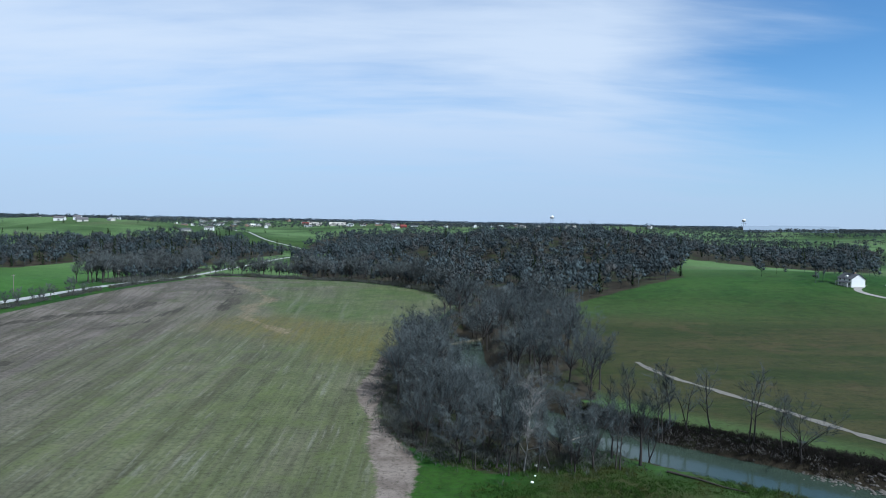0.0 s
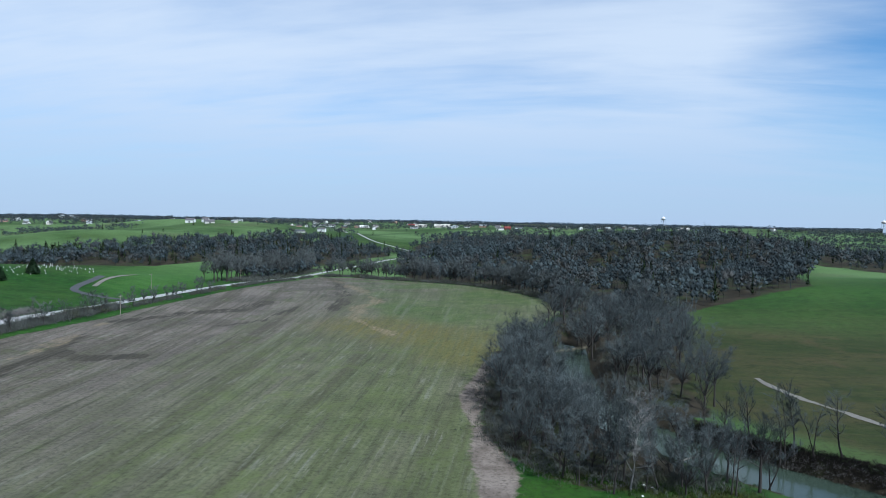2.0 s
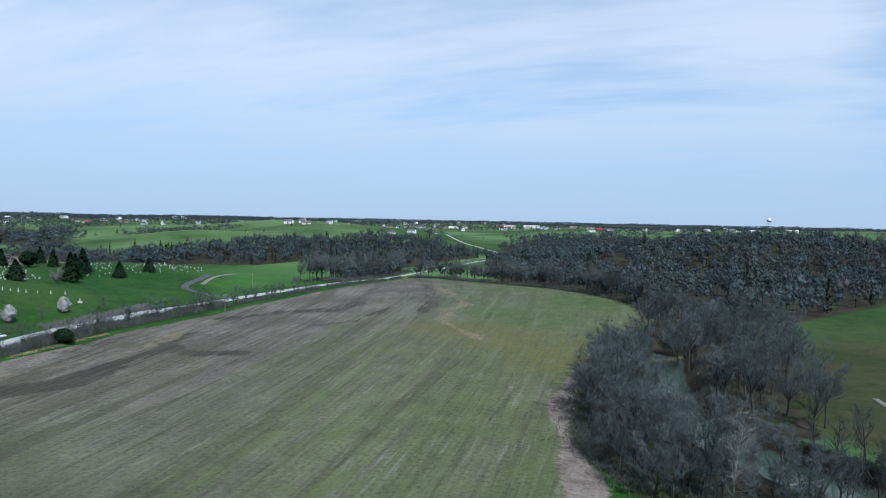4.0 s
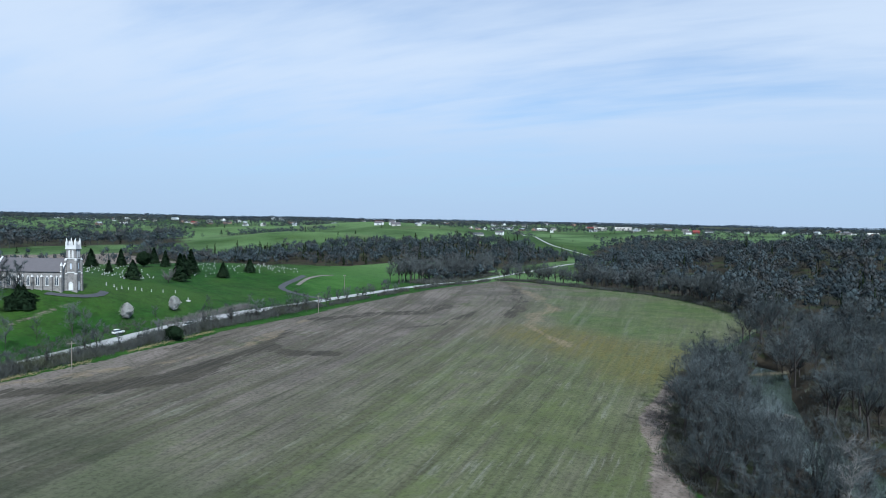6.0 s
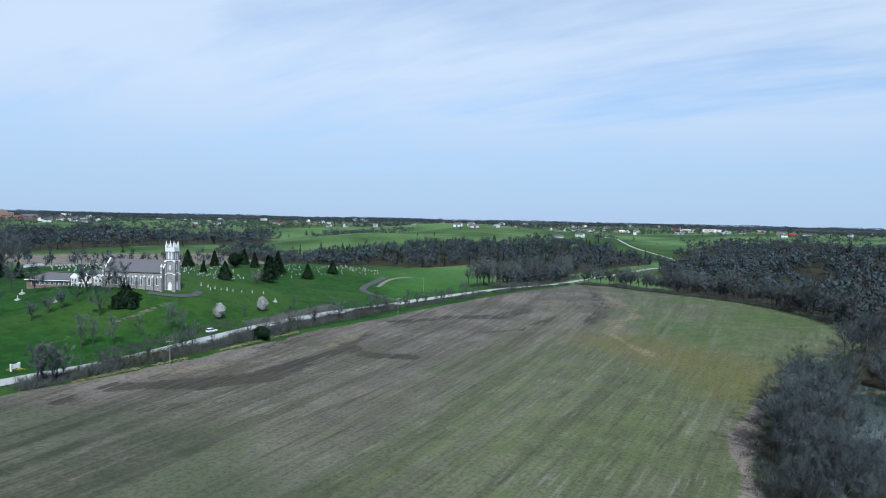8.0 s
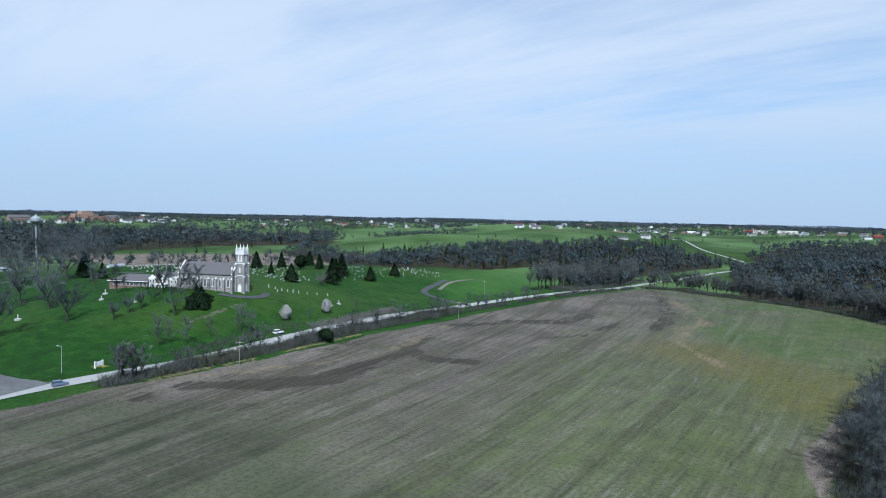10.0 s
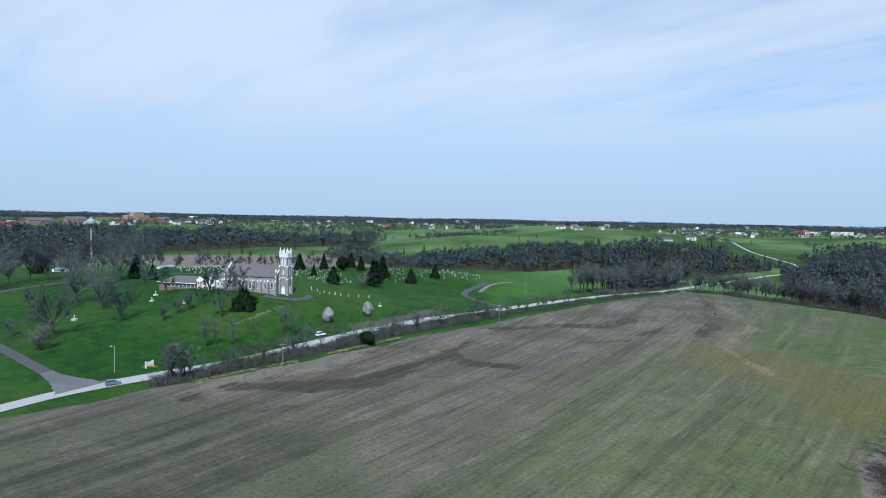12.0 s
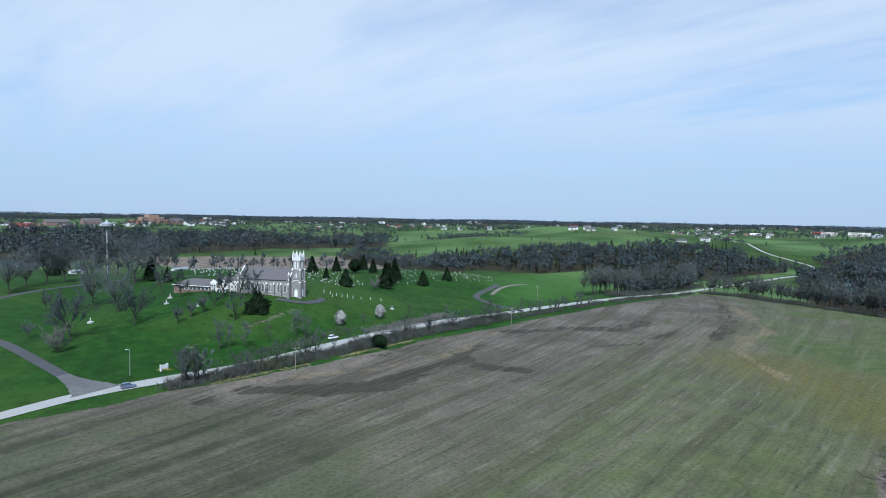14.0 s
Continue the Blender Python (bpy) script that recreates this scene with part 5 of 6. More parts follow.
# ---- evergreens, blossom and shrubs ----
def tufted(seed, tall, radius, count, size, droop, ball=False, low=0.08):
    """Crown of many small ragged tufts, as a cone or a rounded head."""
    rnd = random.Random(seed)
    v, f = [], []
    for _ in range(count):
        h, a = rnd.random() ** (1.25 if not ball else 1.0), rnd.uniform(0, 2 * math.pi)
        if ball:
            r = radius * math.sqrt(max(0.02, 1 - (2 * h - 1) ** 2)) * rnd.uniform(0.55, 1.06)
        else:
            r = radius * (1 - h) ** 0.85 * rnd.uniform(0.45, 1.1) + 0.08
        if ball:
            r *= 1 + 0.45 * noise.noise(Vector((math.cos(a) * 1.6, math.sin(a) * 1.6, h * 3.2 + seed)))
        r *= 1 + 0.14 * math.sin(3 * a + seed) + 0.08 * math.sin(7 * a + 5 * h)
        z = tall * (low + (1 - low) * h)
        s = size * rnd.uniform(0.6, 1.3)
        c, q = math.cos(a), math.sin(a)
        n = len(v)
        side = (-q * s * 0.5, c * s * 0.5)
        v += [(r * c - side[0], r * q - side[1], z), (r * c + side[0], r * q + side[1], z + rnd.uniform(-0.2, 0.2)),
              ((r + s * rnd.uniform(0.3, 0.9)) * c, (r + s * rnd.uniform(0.3, 0.9)) * q, z + s * rnd.uniform(-droop, 0.7)),
              ((r - s * 0.5) * c, (r - s * 0.5) * q, z + s * rnd.uniform(0.4, 1.1))]
        f += [(n, n + 1, n + 2), (n, n + 1, n + 3)]
    return v, f


def stem(tall, r):
    v, f = [], []
    tube(v, f, [Vector((0, 0, -0.5)), Vector((0.05, 0, tall * 0.5)), Vector((0, 0.05, tall))], [r, r * 0.7, r * 0.2], 7)
    return v, f


CEDARS = [(mesh_of("trunk", *stem(9.5, 0.3), BARK), mesh_of("crown", *tufted(3 + k, 10, (3.6, 3.0, 4.3)[k], 1700, 0.95, 0.7), NEEDLES)) for k in range(3)]
ROUND_PINE = (mesh_of("trunk", *stem(8, 0.35), BARK), mesh_of("crown", *tufted(13, 9.5, 4.2, 1500, 1.2, 0.3, True, 0.15), NEEDLES))
YEW = (mesh_of("trunk", *stem(4, 0.3), BARK), mesh_of("crown", *tufted(17, 7, 4.6, 2200, 0.8, 0.3, True, 0.0), NEEDLES))


BLOSSOM_TREE = (mesh_of("trunk", *stem(5.2, 0.2), BARK), mesh_of("crown", *tufted(23, 7.0, 2.3, 1300, 0.62, 0.6, True, 0.12), BLOSSOM))


def church_park():
    rnd = random.Random(8)
    for x, y, k, s in ((-400, 281, 0, 1.2), (-395, 300, 1, 1.15), (-352, 259, 1, 0.75), (-398, 330, 0, 1.15), (-305, 239, 2, 1.05), (-372, 318, 1, 1.1), (-309, 275, 1, 1.6), (-336, 308, 1, 1.55),
                       (-316, 317, 2, 1.0), (-321, 348, 2, 0.95), (-559, 150, 2, 1.2), (-424, 170, 1, 1.5), (-408, 174, 1, 0.95), (-330, 297, 0, 1.3)):
        stand_tree("cedar", CEDARS[k], x, y, s, rnd.uniform(0, 360), "dark green cedar in the graveyard", "cedars of the church grounds")
    stand_tree("pine", ROUND_PINE, -378, 305, 1.1, 20, "broad round-headed dark pine in the graveyard")
    for x, y, s in ((-267, 153, 0.62), (-262, 153, 0.66), (-266, 159, 0.62)):
        stand_tree("yew", YEW, x, y, s, rnd.uniform(0, 360), "dark spreading yew in front of the church", "yews in front of the church")
    for x, y, s in ((-263, 151, 0.66), (-260, 155, 0.62), (-269, 157, 0.72), (-264, 156, 0.85)):
        stand_tree("cedar", CEDARS[2], x, y, s, rnd.uniform(0, 360), "dark pointed cedar among the yews", "yews in front of the church")
    stand_tree("yew", YEW, -206, 180, 0.78, 50, "dense dark evergreen bush in the roadside hedge")
    for x, y in ((-236, 182), (-241, 211)):
        stand_tree("blossom_tree", BLOSSOM_TREE, x, y, 1.0, rnd.uniform(0, 360), "small ornamental tree in white blossom", "blossom trees on the lawn")
    for x, y, s in ((-270, 73, 1.15), (-298, 257, 0.85)):
        stand_tree("shrub_tree", PALE_SHRUB, x, y, s, rnd.uniform(0, 360), "pale grey bushy tree about to leaf", "pale bushy trees")
    for k, (x, y, s) in enumerate(((-283, 81, 1.05), (-315, 111, 1.1), (-283, 106, 0.85), (-345, 110, 1.1))):
        stand_tree("tree", PARK[k % 3], x, y, s, rnd.uniform(0, 360), "broad old leafless tree on the church lawn", "trees on the church lawn")
    for x, y, s in ((-302, 71, 0.55), (-365, 94, 0.7), (-271, 120, 0.6), (-275, 128, 0.55), (-277, 134, 0.65), (-280, 142, 0.6), (-260, 141, 0.9), (-312, 140, 0.9), (-350, 146, 0.9), (-292, 152, 1.0), (-284, 157, 1.05), (-277, 160, 0.95)):
        stand_tree("tree", rnd.choice(YOUNG), x, y, s * 1.1, rnd.uniform(0, 360), "young slender bare tree on the church lawn", "trees on the church lawn")
    for x, y, s in ((-433, 93, 1.2), (-450, 106, 1.15), (-457, 118, 1.2), (-459, 129, 1.25), (-425, 134, 1.3), (-473, 166, 1.3), (-419, 158, 1.45), (-440, 176, 1.3), (-488, 180, 1.4), (-505, 140, 1.3), (-520, 175, 1.4), (-480, 205, 1.2)):
        stand_tree("tree", rnd.choice(PARK), x, y, s, rnd.uniform(0, 360), "tall bare park tree beside the lane", "trees along the park lane")


def roadside():
    rnd = random.Random(15)
    for x, y, s in ((-232, 119, 0.85), (-229, 129, 0.75), (-233, 124, 0.7), (-230, 140, 0.6), (-230, 154, 0.85), (-228, 158, 0.7), (-243, 164, 0.5), (-234, 195, 0.4), (-241, 232, 0.45), (-245, 266, 0.4), (-227, 107, 0.4), (-245, 305, 0.5), (-242, 335, 0.45)):
        stand_tree("tree", rnd.choice(AIRY), x, y, s * 1.2, rnd.uniform(0, 360), "small bare tree on the road verge", "saplings on the road verge")
    for x, y in ((-206, 92), (-206.5, 95), (-205, 97), (-207, 98.5), (-206, 100.5), (-205.5, 94)):
        stand_tree("tree", rnd.choice(MID_SLIM), x, y, rnd.uniform(0.62, 0.85), rnd.uniform(0, 360), "dense dark thicket tree at the hedge end", "trees of the hedge end")
    for k in range(44):
        y = 104 + k * 6.6 + rnd.uniform(-4, 4)
        x = float(np.interp(y, (100, 144, 217, 320, 400), (-207, -207, -214, -223, -221))) + rnd.uniform(-1.5, 1.5)
        stand_tree("tree", rnd.choice(MID_SLIM), x, y, rnd.uniform(0.38, 0.72), rnd.uniform(0, 360), "thin bare sapling in the roadside hedge", "saplings in the roadside hedge")
    # far edge of the field and the road beyond
    line = ((-226, 600), (-195, 612), (-126, 568), (-67, 520), (-27, 464), (2, 402))
    for (ax, ay), (bx, by) in zip(line, line[1:]):
        n = int(math.hypot(bx - ax, by - ay) / 6.5)
        for k in range(n):
            t = (k + rnd.random()) / n
            stand_tree("tree", rnd.choice(MID_SLIM + MID_TALL), ax + (bx - ax) * t + rnd.uniform(-2, 2), ay + (by - ay) * t + rnd.uniform(-1, 6), rnd.uniform(0.75, 1.15), rnd.uniform(0, 360),
                       "bare tree in the row at the end of the field", "tree row at the end of the field")
    for k in range(50):
        y = 440 + k * 4.6 + rnd.uniform(-2, 2)
        x = float(np.interp(y, (400, 540, 680), (-244, -254, -248))) + rnd.uniform(-16, 2)
        stand_tree("tree", rnd.choice(MID_TALL), x, y, rnd.uniform(0.75, 1.2), rnd.uniform(0, 360), "bare tree beside the country road", "trees beside the far road")


church_park()
roadside()


def brush(name, line, width, tall, count, material, label, seed, thick=0.05, gap=0.0):
    """A hedge or thicket of bare stems along a line, joined."""
    rnd = random.Random(seed)
    v, f = [], []
    legs = [math.hypot(b[0] - a[0], b[1] - a[1]) for a, b in zip(line, line[1:])]
    spots = []
    for _ in range(count):
        k = rnd.choices(range(len(legs)), legs)[0]
        t = rnd.random()
        x = line[k][0] + (line[k + 1][0] - line[k][0]) * t + rnd.gauss(0, width * 0.4)
        y = line[k][1] + (line[k + 1][1] - line[k][1]) * t + rnd.gauss(0, width * 0.4)
        swell = 0.55 + 0.45 * math.sin(x * 0.21 + y * 0.17) * math.sin(y * 0.063 + 1)
        if swell >= gap:
            spots.append((x, y, swell))
    levels = height(np.array([q[0] for q in spots]), np.array([q[1] for q in spots])).tolist()
    for (x, y, swell), z in zip(spots, levels):
        hgt = tall * rnd.uniform(0.35, 1.0) * (0.5 + 0.7 * swell)
        for _ in range(9):
            a, lean = rnd.uniform(0, 6.28), rnd.uniform(0.2, 1.3)
            px, py = x + rnd.gauss(0, 0.35), y + rnd.gauss(0, 0.35)
            b, h0 = rnd.uniform(0, 3.14), rnd.uniform(-0.1, 0.45) * hgt
            n = len(v)
            v += [(px + thick * math.cos(b), py + thick * math.sin(b), z + h0), (px - thick * math.cos(b), py - thick * math.sin(b), z + h0),
                  (px + lean * hgt * 0.5 * math.cos(a), py + lean * hgt * 0.5 * math.sin(a), z + h0 + hgt * rnd.uniform(0.35, 0.7))]
            f.append((n, n + 1, n + 2))
    tagged(new(name, mesh_of(name, v, f, material)), label, "hedge", kind="stuff")


DRIFT = plain("wet_driftwood", (0.016, 0.014, 0.012), 0.9, 0.4, 1.5)
HEDGE = ((-208, 89), (-207, 119), (-207, 144), (-210, 181), (-215, 217), (-221, 270), (-224, 300))
brush("hedgerow", HEDGE, 5.0, 5.0, 6500, BRUSH, "tangled leafless hedgerow between road and field", 3, 0.07)
brush("hedgerow", ((-222, 305), (-222, 340), (-221, 379), (-223, 430), (-226, 475), (-230, 590)), 3.6, 3.4, 2600, BRUSH, "low thin hedge between road and field", 13, 0.09, 0.30)
brush("hedgerow", ((-226, 602), (-195, 608), (-126, 564), (-67, 516), (-27, 460), (4, 396), (10, 350)), 5.0, 4.6, 5200, BRUSH, "low dark hedge at the end of the field", 4, 0.10)
brush("scrub", ((-224, 190), (-232, 230), (-240, 262)), 5.5, 3.0, 700, SALLOW, "pale leafless scrub on the road bank", 5, 0.08)
brush("scrub", ((-222, 120), (-224, 150), (-229, 185)), 6.0, 2.2, 450, BRUSH, "sparse leafless scrub on the road bank", 6, 0.07)
brush("scrub", ((-247, 470), (-254, 520), (-262, 580), (-254, 660)), 14.0, 5.0, 4200, BRUSH, "leafless thicket beside the far road", 7, 0.13)
brush("driftwood", ((96, 128), (84, 135), (76, 141), (66, 147), (56, 153), (46, 161), (38, 169)), 4.6, 1.5, 5200, DRIFT, "dark tangled driftwood and brush on the river bank", 8, 0.06)
brush("driftwood", ((84, 134), (76, 140), (66, 146), (56, 152), (46, 160)), 2.2, 1.4, 420, plain("bleached_driftwood", (0.17, 0.16, 0.15), 0.9, 0.3, 1.5), "bleached broken branches on the dark river bank", 18, 0.05)
brush("undergrowth", ((-14, 232), (-15, 190), (-9, 150), (0, 132), (20, 128), (38, 130)), 8.0, 2.2, 3600, BRUSH, "bare undergrowth in the riverside wood", 9, 0.05)
brush("undergrowth", ((26, 190), (30, 230), (40, 280), (30, 330)), 15.0, 2.6, 2600, BRUSH, "bare undergrowth in the riverside wood", 10, 0.06)
TUFT = wood_cover("grass_tufts", ((0.022, 0.046, 0.009), (0.012, 0.028, 0.006), (0.046, 0.048, 0.016)), 0.4)
brush("grass", ((10, 112), (30, 114), (50, 118), (70, 112)), 8.0, 0.8, 2400, TUFT, "long rough green grass on the river bank", 21, 0.07)
brush("grass", ((0, 138), (5, 128), (20, 124), (40, 126)), 6.0, 0.9, 1500, TUFT, "long rough grass under the riverside trees", 22, 0.07)
brush("flowers", ((-227.5, 93.5), (-225, 97)), 1.2, 0.5, 50, plain("yellow_petals", (0.42, 0.33, 0.05), 0.8, 0.3, 3.0), "yellow flowers at the foot of the notice sign", 31, 0.06)
brush("dry_grass", ((-203, 100), (-202, 144), (-205, 181), (-209, 217)), 1.6, 0.8, 900, plain("dry_grass", (0.24, 0.20, 0.11), 0.95, 0.3, 2.0), "tufts of dry grass along the field edge", 11, 0.05, 0.4)


# ---- the woods in their places ----
WOODS = random.Random(21)


def ragged(places, spread):
    """Frays a wood: places wander and some clearings open."""
    out = []
    for x, y in places:
        if noise.noise(Vector((x / 55, y / 55, 4.2))) > -0.26:
            out.append((x + WOODS.gauss(0, spread), y + WOODS.gauss(0, spread)))
    return out


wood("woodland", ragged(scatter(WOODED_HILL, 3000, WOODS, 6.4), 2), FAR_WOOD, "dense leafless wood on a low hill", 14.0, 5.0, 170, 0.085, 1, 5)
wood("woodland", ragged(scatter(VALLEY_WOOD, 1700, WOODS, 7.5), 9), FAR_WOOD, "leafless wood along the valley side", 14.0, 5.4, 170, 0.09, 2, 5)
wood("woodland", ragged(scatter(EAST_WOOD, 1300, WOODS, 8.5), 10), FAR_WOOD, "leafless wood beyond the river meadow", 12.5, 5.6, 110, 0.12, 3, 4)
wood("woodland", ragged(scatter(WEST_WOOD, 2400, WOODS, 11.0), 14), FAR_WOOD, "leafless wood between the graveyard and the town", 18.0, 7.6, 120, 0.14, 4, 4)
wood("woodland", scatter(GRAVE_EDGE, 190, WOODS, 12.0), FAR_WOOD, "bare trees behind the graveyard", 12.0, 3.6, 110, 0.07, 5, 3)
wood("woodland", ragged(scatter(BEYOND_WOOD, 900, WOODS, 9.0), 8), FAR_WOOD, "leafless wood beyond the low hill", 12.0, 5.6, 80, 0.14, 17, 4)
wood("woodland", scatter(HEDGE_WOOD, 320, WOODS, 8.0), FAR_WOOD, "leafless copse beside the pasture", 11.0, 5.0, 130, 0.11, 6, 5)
wood("cedar_wood", ragged(scatter(VALLEY_WOOD, 240, WOODS, 9.0), 12), FAR_CEDAR, "dark cedars among the bare valley wood", 12.5, 3.0, 90, 0.22, 7, 5, True)
wood("cedar_wood", scatter(CEDAR_EDGE, 34, WOODS, 7.0), FAR_CEDAR, "clump of dark cedars at the wood's edge", 12.0, 5.0, 110, 0.24, 16, 5, True)
wood("cedar_wood", scatter(WOODED_HILL, 170, WOODS, 12.0), FAR_CEDAR, "dark cedars among the bare hill wood", 13.0, 2.8, 90, 0.20, 8, 5, True)
wood("cedar_wood", scatter(EAST_WOOD, 150, WOODS, 14.0), FAR_CEDAR, "dark cedars in the far wood", 11.5, 3.0, 80, 0.24, 9, 5, True)
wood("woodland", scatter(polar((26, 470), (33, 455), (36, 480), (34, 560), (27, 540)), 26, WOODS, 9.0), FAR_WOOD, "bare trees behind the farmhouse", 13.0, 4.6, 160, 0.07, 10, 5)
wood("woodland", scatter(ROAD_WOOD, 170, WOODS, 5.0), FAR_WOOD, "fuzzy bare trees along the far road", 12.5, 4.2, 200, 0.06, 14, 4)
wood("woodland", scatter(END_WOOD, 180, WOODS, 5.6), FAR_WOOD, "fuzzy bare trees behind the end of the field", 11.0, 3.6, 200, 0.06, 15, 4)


def far_cover():
    """Copses and tree lines to the skyline, thicker with distance."""
    rnd = random.Random(99)
    near, far, dots = [], [], []
    while len(near) < 9800:
        a, d = rnd.uniform(-86, 46), math.sqrt(rnd.uniform(1150 ** 2, 2300 ** 2))
        x, y = d * math.sin(radians(a)), d * math.cos(radians(a))
        v = noise.noise(Vector((x / 230, y / 150, 0.3))) + 0.4 * noise.noise(Vector((x / 60, y / 50, 7)))
        if abs(line_gap(np.array([x]), np.array([y]), ((-231, 1036), (-330, 1135), (-440, 1390), (-601, 1745)))[0]) < 9:
            continue
        if v > (0.10 if a > -50 else -0.12) - 0.34 * smooth(1500, 2200, d) or rnd.random() < 0.004:
            near.append((x, y))
    while len(far) < 9000:
        a, d = rnd.uniform(-86, 46), math.sqrt(rnd.uniform(2300 ** 2, 4850 ** 2))
        x, y = d * math.sin(radians(a)), d * math.cos(radians(a))
        v = noise.noise(Vector((x / 420, y / 260, 2.3))) + 0.3 * noise.noise(Vector((x / 90, y / 80, 3)))
        if v > -0.14 - 0.4 * (d - 2300) / 2500:
            far.append((x, y))
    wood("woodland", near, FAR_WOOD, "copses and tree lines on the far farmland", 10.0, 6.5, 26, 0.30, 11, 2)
    wood("woodland", far, HAZY_SKYLINE_WOOD, "wooded skyline of the far plateau", 9.0, 15.0, 22, 0.6, 12, 2)
    for _ in range(260):
        a, d = rnd.uniform(-80, 45), rnd.uniform(820, 2200)
        dots.append((d * math.sin(radians(a)), d * math.cos(radians(a))))
    wood("cedar_wood", dots, FAR_CEDAR, "scattered dark cedars on the far pastures", 7.0, 3.0, 50, 0.3, 13, 4, True)


far_cover()


# ---- houses and the town ----
def house(x, y, w, d, h, turn, wall, roof, label, group="", name="house", category="house", shed=False):
    p = thing(name, x, y, turn, label, category, group, sink=0.4)
    body = part("wall", gabled(-w / 2, w / 2, -d / 2, d / 2, -1.5, h, h + d * 0.34), wall, p)
    part("roof", roof_shape(-w / 2 - 0.5, w / 2 + 0.5, -d / 2 - 0.6, d / 2 + 0.6, h - 0.2, h + d * 0.34 + 0.05, 0.25), roof, p)
    if not shed:
        rows = 2 if h > 4.5 else 1
        for k in range(max(2, int(w / 3.4))):
            for r in range(rows):
                u = -w / 2 + (k + 0.5) * w / max(2, int(w / 3.4))
                for side in (-1, 1):
                    win = part("window", block(u - 0.5, u + 0.5, side * d / 2 - 0.06, side * d / 2 + 0.06, 0.9 + 2.7 * r, 2.3 + 2.7 * r), GLASS, body)
        part("door", block(-0.5, 0.5, -d / 2 - 0.08, -d / 2 + 0.08, 0.2, 2.3), DARK_ROOF, body)
        part("chimney", block(w * 0.2, w * 0.2 + 0.8, -0.4, 0.4, h, h + d * 0.34 + 0.9), TAN, p)
    else:
        part("door", block(-1.8, 1.8, -d / 2 - 0.08, -d / 2 + 0.08, 0.0, 3.2), DARK_ROOF, body)
    return p


farm = house(253, 386, 11.5, 9, 4.9, -84, WHITE, DARK_ROOF, "white two-storey farmhouse with dark roof on the meadow")
part("porch_roof", roof_shape(-5.4, 5.4, -7.0, -4.0, 2.6, 3.2, 0.15), DARK_ROOF, farm)
for u in (-5, -2.5, 0, 2.5, 5):
    part("porch_post", block(u - 0.12, u + 0.12, -6.74, -6.5, -0.8, 2.7), WHITE, farm)
part("dormer", placed(gabled(-1.3, 1.3, -1.2, 1.2, 4.8, 6.2, 7.0), 0, -2.4, 0, 90), WHITE, farm)

HOMES = random.Random(44)


def settle(places, group, big=1.0, sheds=0.25):
    for x, y in places:
        turn = HOMES.uniform(0, 180)
        if HOMES.random() < sheds:
            house(x, y, HOMES.uniform(16, 26) * big, HOMES.uniform(9, 13), HOMES.uniform(3.5, 5), turn, HOMES.choice((WHITE, WHITE, CREAM, TAN)), HOMES.choice((METAL, WHITE, RED_ROOF, SHINGLE)),
                  "pale metal farm shed on the far ridge", group, "barn", "barn", True)
        else:
            house(x, y, HOMES.uniform(11, 17) * big, HOMES.uniform(8, 10.5), HOMES.choice((3.2, 5.4, 5.8)), turn, HOMES.choice((WHITE, WHITE, WHITE, CREAM, TAN)), HOMES.choice((SHINGLE, DARK_ROOF, SHINGLE, METAL)),
                  "pale far house with a grey roof among fields", group)


settle(((-1387, 1339), (-1202, 1285), (-1126, 1269), (-1059, 1490), (-1006, 1560), (-688, 1182), (-632, 1195), (-1840, 1299), (-1366, 1263), (-1321, 1280), (-1172, 1254), (-1115, 1257),
        (-1065, 1320), (-997, 1402), (-989, 1532), (-1511, 1254), (-1653, 1276), (-713, 1168), (-668, 1161), (-1290, 1310), (-1420, 1290)), "houses on the west ridge", 0.85)
settle(((-747, 1760), (-683, 1657), (-698, 1750), (-682, 1778), (-673, 1828), (-557, 1483), (-464, 1128), (-594, 1784), (-565, 1814), (-546, 1828), (-521, 1865), (-455, 1222), (-720, 1690), (-640, 1800)), "houses by the hill road", 1.3)
settle(((-278, 1888), (-236, 1853), (-194, 1898), (-144, 1846), (-83, 1850), (25, 2148), (108, 2522), (161, 2098), (171, 1852), (211, 1517), (287, 1834), (81, 2523), (-41, 2144), (688, 2085)), "houses on the east ridge", 1.3)
settle([(d * math.sin(radians(a)), d * math.cos(radians(a))) for a, d in ((HOMES.uniform(-66, 8), HOMES.uniform(1750, 2350)) for _ in range(66))], "houses scattered on the plateau", 1.3, 0.2)
house(-114, 1804, 18, 11, 5, 20, RED_ROOF, RED_ROOF, "dark red barn on the far ridge", "", "barn", "barn", True)
for x, y, w in ((428, 2105, 60), (287, 1838, 40), (-320, 1905, 80), (-390, 1920, 60)):
    house(x, y, w * 0.6, 18, 3.6, 8, CREAM, CREAM, "long low white industrial shed on the skyline", "sheds on the skyline", "warehouse", "warehouse", True)
for x, y, w in ((1003, 1989, 90), (1100, 1972, 130), (1185, 1944, 70)):
    house(x, y, w, 40, 6, -28, BLUE_GREY, BLUE_GREY, "huge pale factory hall on the skyline", "factory halls", "warehouse", "warehouse", True)
water_tower(520, 2990, 52, 9, "white water tower on the far skyline", 6, WHITE)
water_tower(1340, 2795, 48, 8, "white water tower on the far skyline", 6, WHITE)


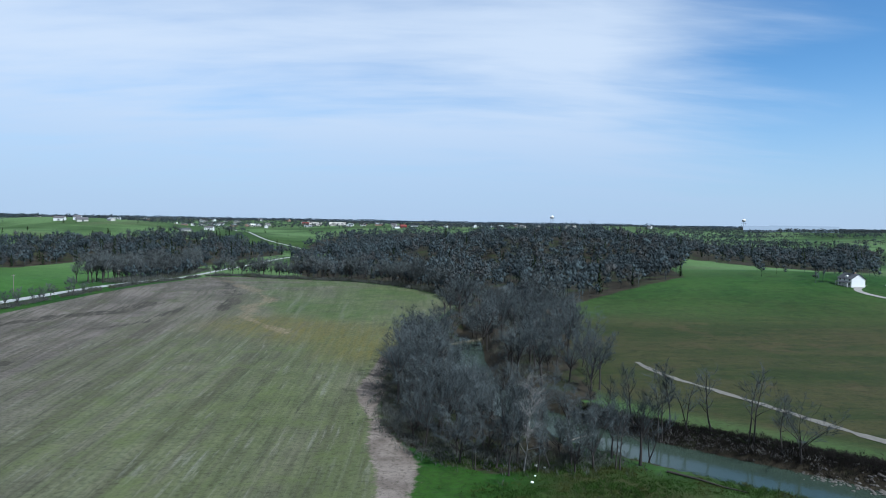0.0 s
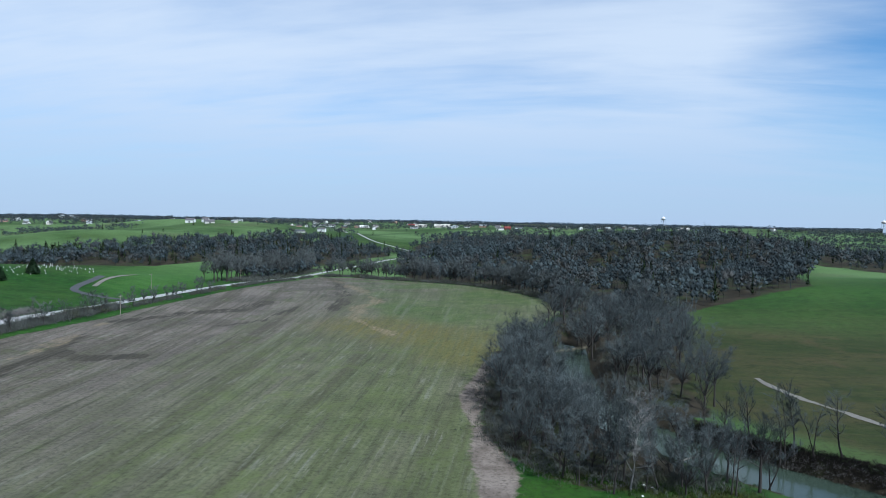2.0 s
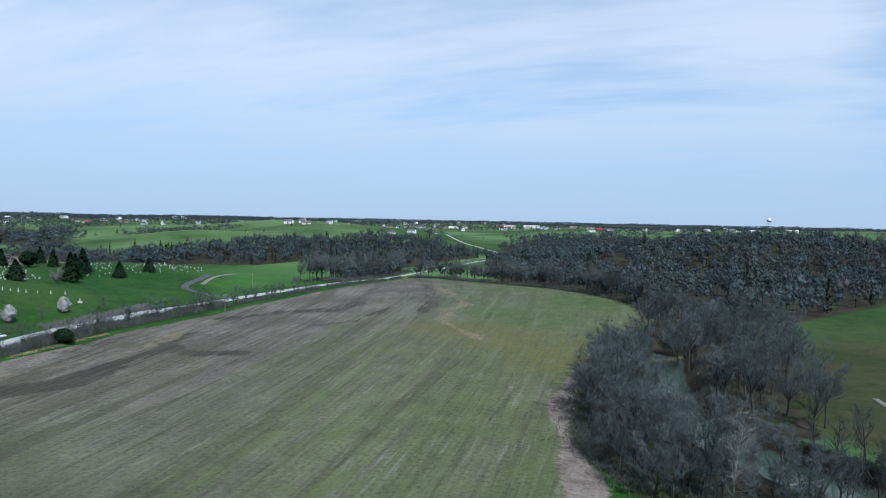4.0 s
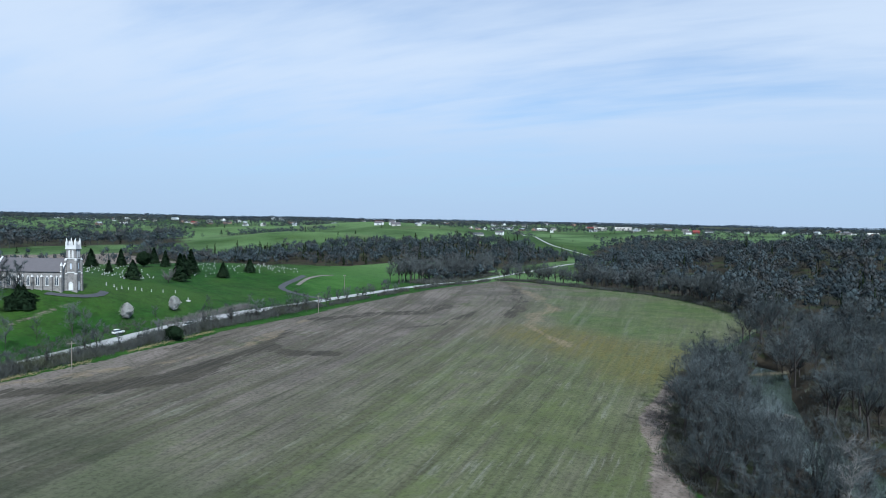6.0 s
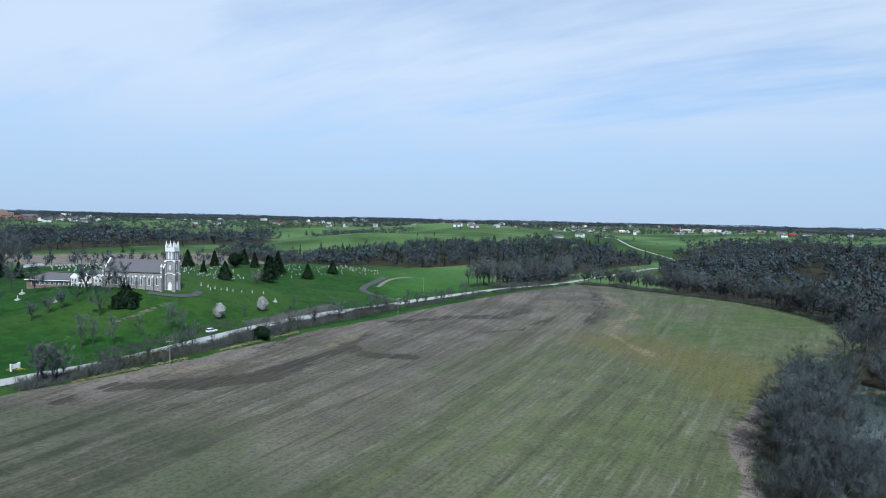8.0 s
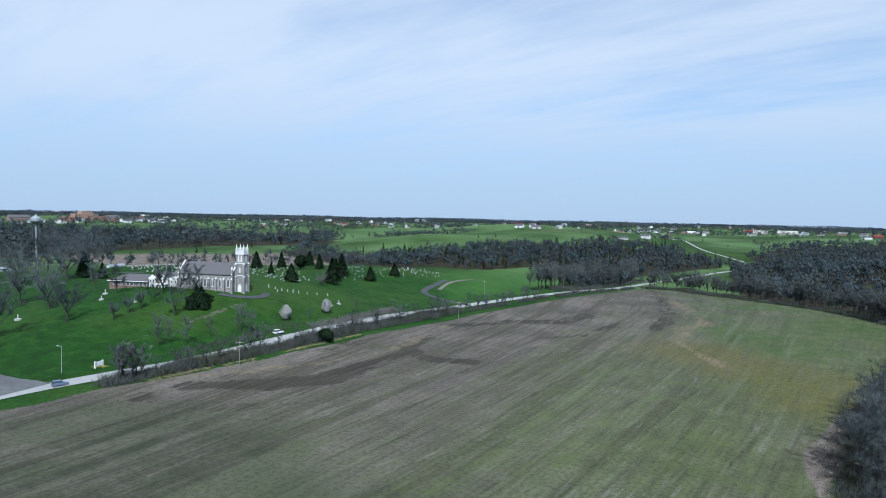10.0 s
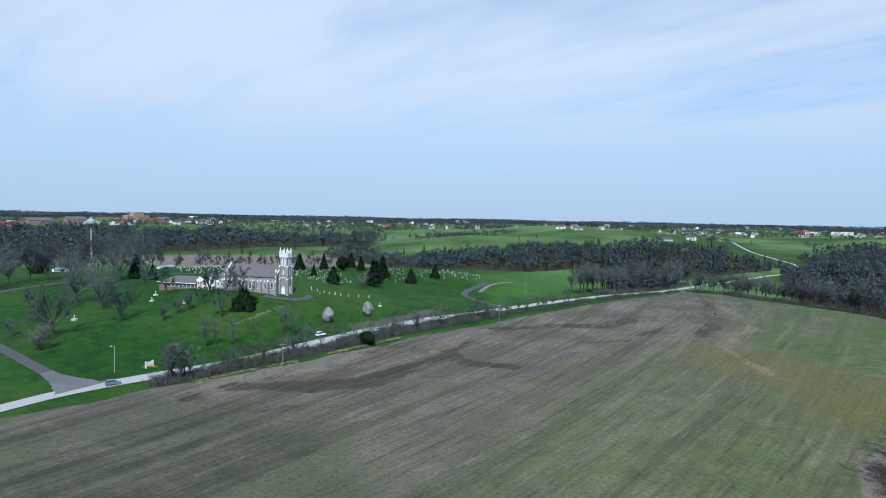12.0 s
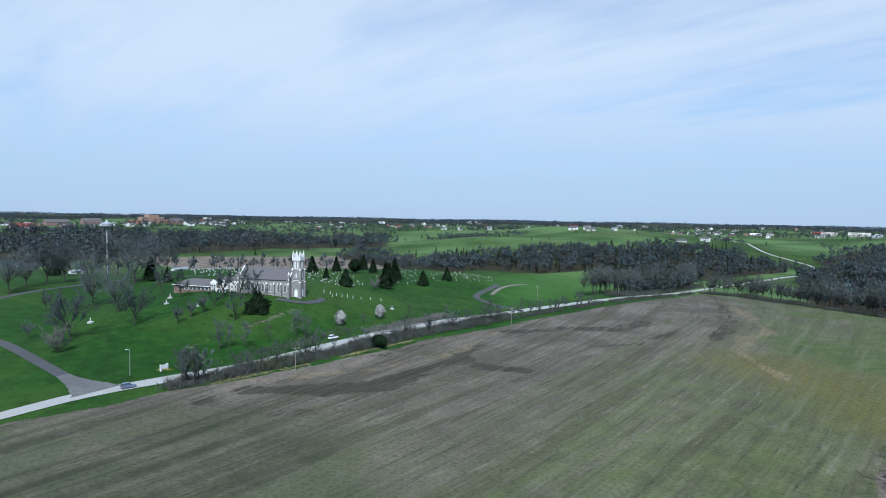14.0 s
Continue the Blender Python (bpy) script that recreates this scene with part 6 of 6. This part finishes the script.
def town():
    h = thing("hospital", -1689, 679, 100, "large tan brick institution above the town", "hospital", sink=1)
    main = part("main_block", block(-30, 30, -10, 10, -3, 17), TAN, h)
    part("tower_block", block(-14, 14, -12, 9, -3, 24), TAN, h)
    part("side_wing", block(30, 62, -9, 9, -3, 11), plain("dark_brick", (0.26, 0.13, 0.10), 0.85, 0.15, 0.3), h)
    part("side_wing", block(-58, -30, -8, 8, -3, 10), plain("rust_brick", (0.30, 0.15, 0.12), 0.85, 0.15, 0.3), h)
    part("flat_roof", block(-30.5, 30.5, -10.5, 10.5, 17, 17.6), CREAM, main)
    for k in range(9):
        for z in (1, 5, 9, 13):
            for side in (-1, 1):
                part("window", block(-28 + 6.6 * k, -25.4 + 6.6 * k, side * 10 - 0.15, side * 10 + 0.15, z, z + 2.0), GLASS, main)
    rnd = random.Random(61)
    house(-1555, 358, 44, 20, 5, 100, CREAM, RED_ROOF, "long red-roofed building at the town's edge", "", "warehouse", "warehouse", True)
    for x, y, w in ((-1667, 453, 50), (-1758, 556, 46), (-1655, 730, 34)):
        house(x, y, w, 18, 9, 95, plain("town_brick", (0.20, 0.14, 0.12), 0.85, 0.15, 0.3), SHINGLE, "dark brick institutional block in the town", "town blocks", "block", "building")
    spots = [(-1636 + rnd.uniform(-60, 60), 300 + k * 24 + rnd.uniform(-10, 10)) for k in range(26)]
    settle(spots, "houses of the town", 1.2, 0.15)


town()
for x, y, w in ((-640, 190, 14), (-560, 250, 16)):
    house(x, y, w, 4, 2.8, 110, WHITE, METAL, "white trailer home behind the church park", "trailers", "trailer", "trailer", True)
pond = tagged(new("pond", mesh_of("pond", *lathe(((38, 0.0), (38.2, 0.15)), 28), WATER.mat)), "pale still pond beyond the park trees", "pond", kind="structure")
pond.matrix_basis = pose(-812, 172, float(height(-812, 172)) + 0.5, 0, 0, 0) @ Matrix.Diagonal((1.35, 1.5, 1, 1))


# ---- river bank ----
def stones(name, places, size, material, label, group, seed):
    rnd = random.Random(seed)
    kinds = []
    for k in range(4):
        bm = bmesh.new()
        bmesh.ops.create_icosphere(bm, subdivisions=1, radius=1)
        for v in bm.verts:
            v.co *= 1 + rnd.uniform(-0.28, 0.22)
            v.co.z *= 0.6
        me = bpy.data.meshes.new("stone")
        bm.to_mesh(me)
        bm.free()
        me.materials.append(material)
        kinds.append(me)
    for x, y, z in places:
        s = size * rnd.uniform(0.5, 1.4)
        ob = tagged(new(name, rnd.choice(kinds)), label, "rock", group)
        ob.matrix_basis = pose(x, y, z, rnd.uniform(-15, 15), rnd.uniform(-15, 15), rnd.uniform(0, 360)) @ Matrix.Diagonal((s, s * rnd.uniform(0.7, 1.2), s, 1))


def bank_places(line, spread, count, seed, floor=-3.75):
    rnd = random.Random(seed)
    out = []
    for _ in range(count):
        k = rnd.randrange(len(line) - 1)
        t = rnd.random()
        x = line[k][0] + (line[k + 1][0] - line[k][0]) * t + rnd.gauss(0, spread)
        y = line[k][1] + (line[k + 1][1] - line[k][1]) * t + rnd.gauss(0, spread)
        out.append((x, y, max(float(height(x, y)), floor) + 0.05))
    return out


ROCK = plain("pale_limestone", (0.092, 0.085, 0.078), 0.9, 0.4, 1.5)
stones("rock", bank_places(((80, 133), (88, 128), (95, 122)), 1.6, 190, 1), 0.36, ROCK, "pale limestone boulder on the river bank", "boulders of the river bank", 2)
stones("rock", bank_places(((12.0, 211), (15.5, 217)), 0.9, 30, 3), 0.7, ROCK, "pale stone on a shingle bar in the river", "stones of the shingle bar", 4)
reed = plain("dry_reed", (0.15, 0.135, 0.10), 0.95, 0.3, 2.0)
brush("reeds", ((4, 268), (12, 275), (19, 281)), 2.0, 1.2, 240, reed, "yellow dry reeds at the water's edge", 12, 0.06)


def log(x, y, length, r, turn, tilt, label):
    v, f = [], []
    tube(v, f, [Vector((0, 0, 0)), Vector((length * 0.4, 0.25, 0.05)), Vector((length * 0.75, -0.1, 0)), Vector((length, 0.2, 0.1))], [r, r * 0.85, r * 0.6, r * 0.3], 8)
    ob = tagged(new("log", mesh_of("log", v, f, POLE_WOOD if r < 0.2 else BARK, True)), label, "log")
    ob.matrix_basis = pose(x, y, max(float(height(x, y)), -3.7) + r * 0.8, 0, tilt, turn)


log(46, 124, 15, 0.28, -40, 0, "long grey fallen trunk at the water's edge")
log(30, 141, 9, 0.18, 30, -3, "bleached fallen branch lying in the shallows")
log(38, 136, 7, 0.16, -60, 0, "bleached fallen branch lying in the shallows")
log(60, 150, 10, 0.25, -30, 4, "dark fallen trunk on the river bank")
for x, y, s in ((20, 126, 0.55), (21.5, 125, 0.4), (18, 118, 0.35), (19, 121, 0.25)):
    bm = bmesh.new()
    bmesh.ops.create_icosphere(bm, subdivisions=2, radius=s)
    for v in bm.verts:
        v.co *= 1 + 0.4 * noise.noise(v.co * 2.5 + Vector((x, y, 0)))
        v.co.z *= 0.45
    me = bpy.data.meshes.new("plastic_sheet")
    bm.to_mesh(me)
    bm.free()
    me.materials.append(WHITE)
    tagged(new("plastic_sheet", me), "crumpled white plastic sheet caught in the grass", "litter", "plastic litter").location = (x, y, float(height(x, y)) + s * 0.25)
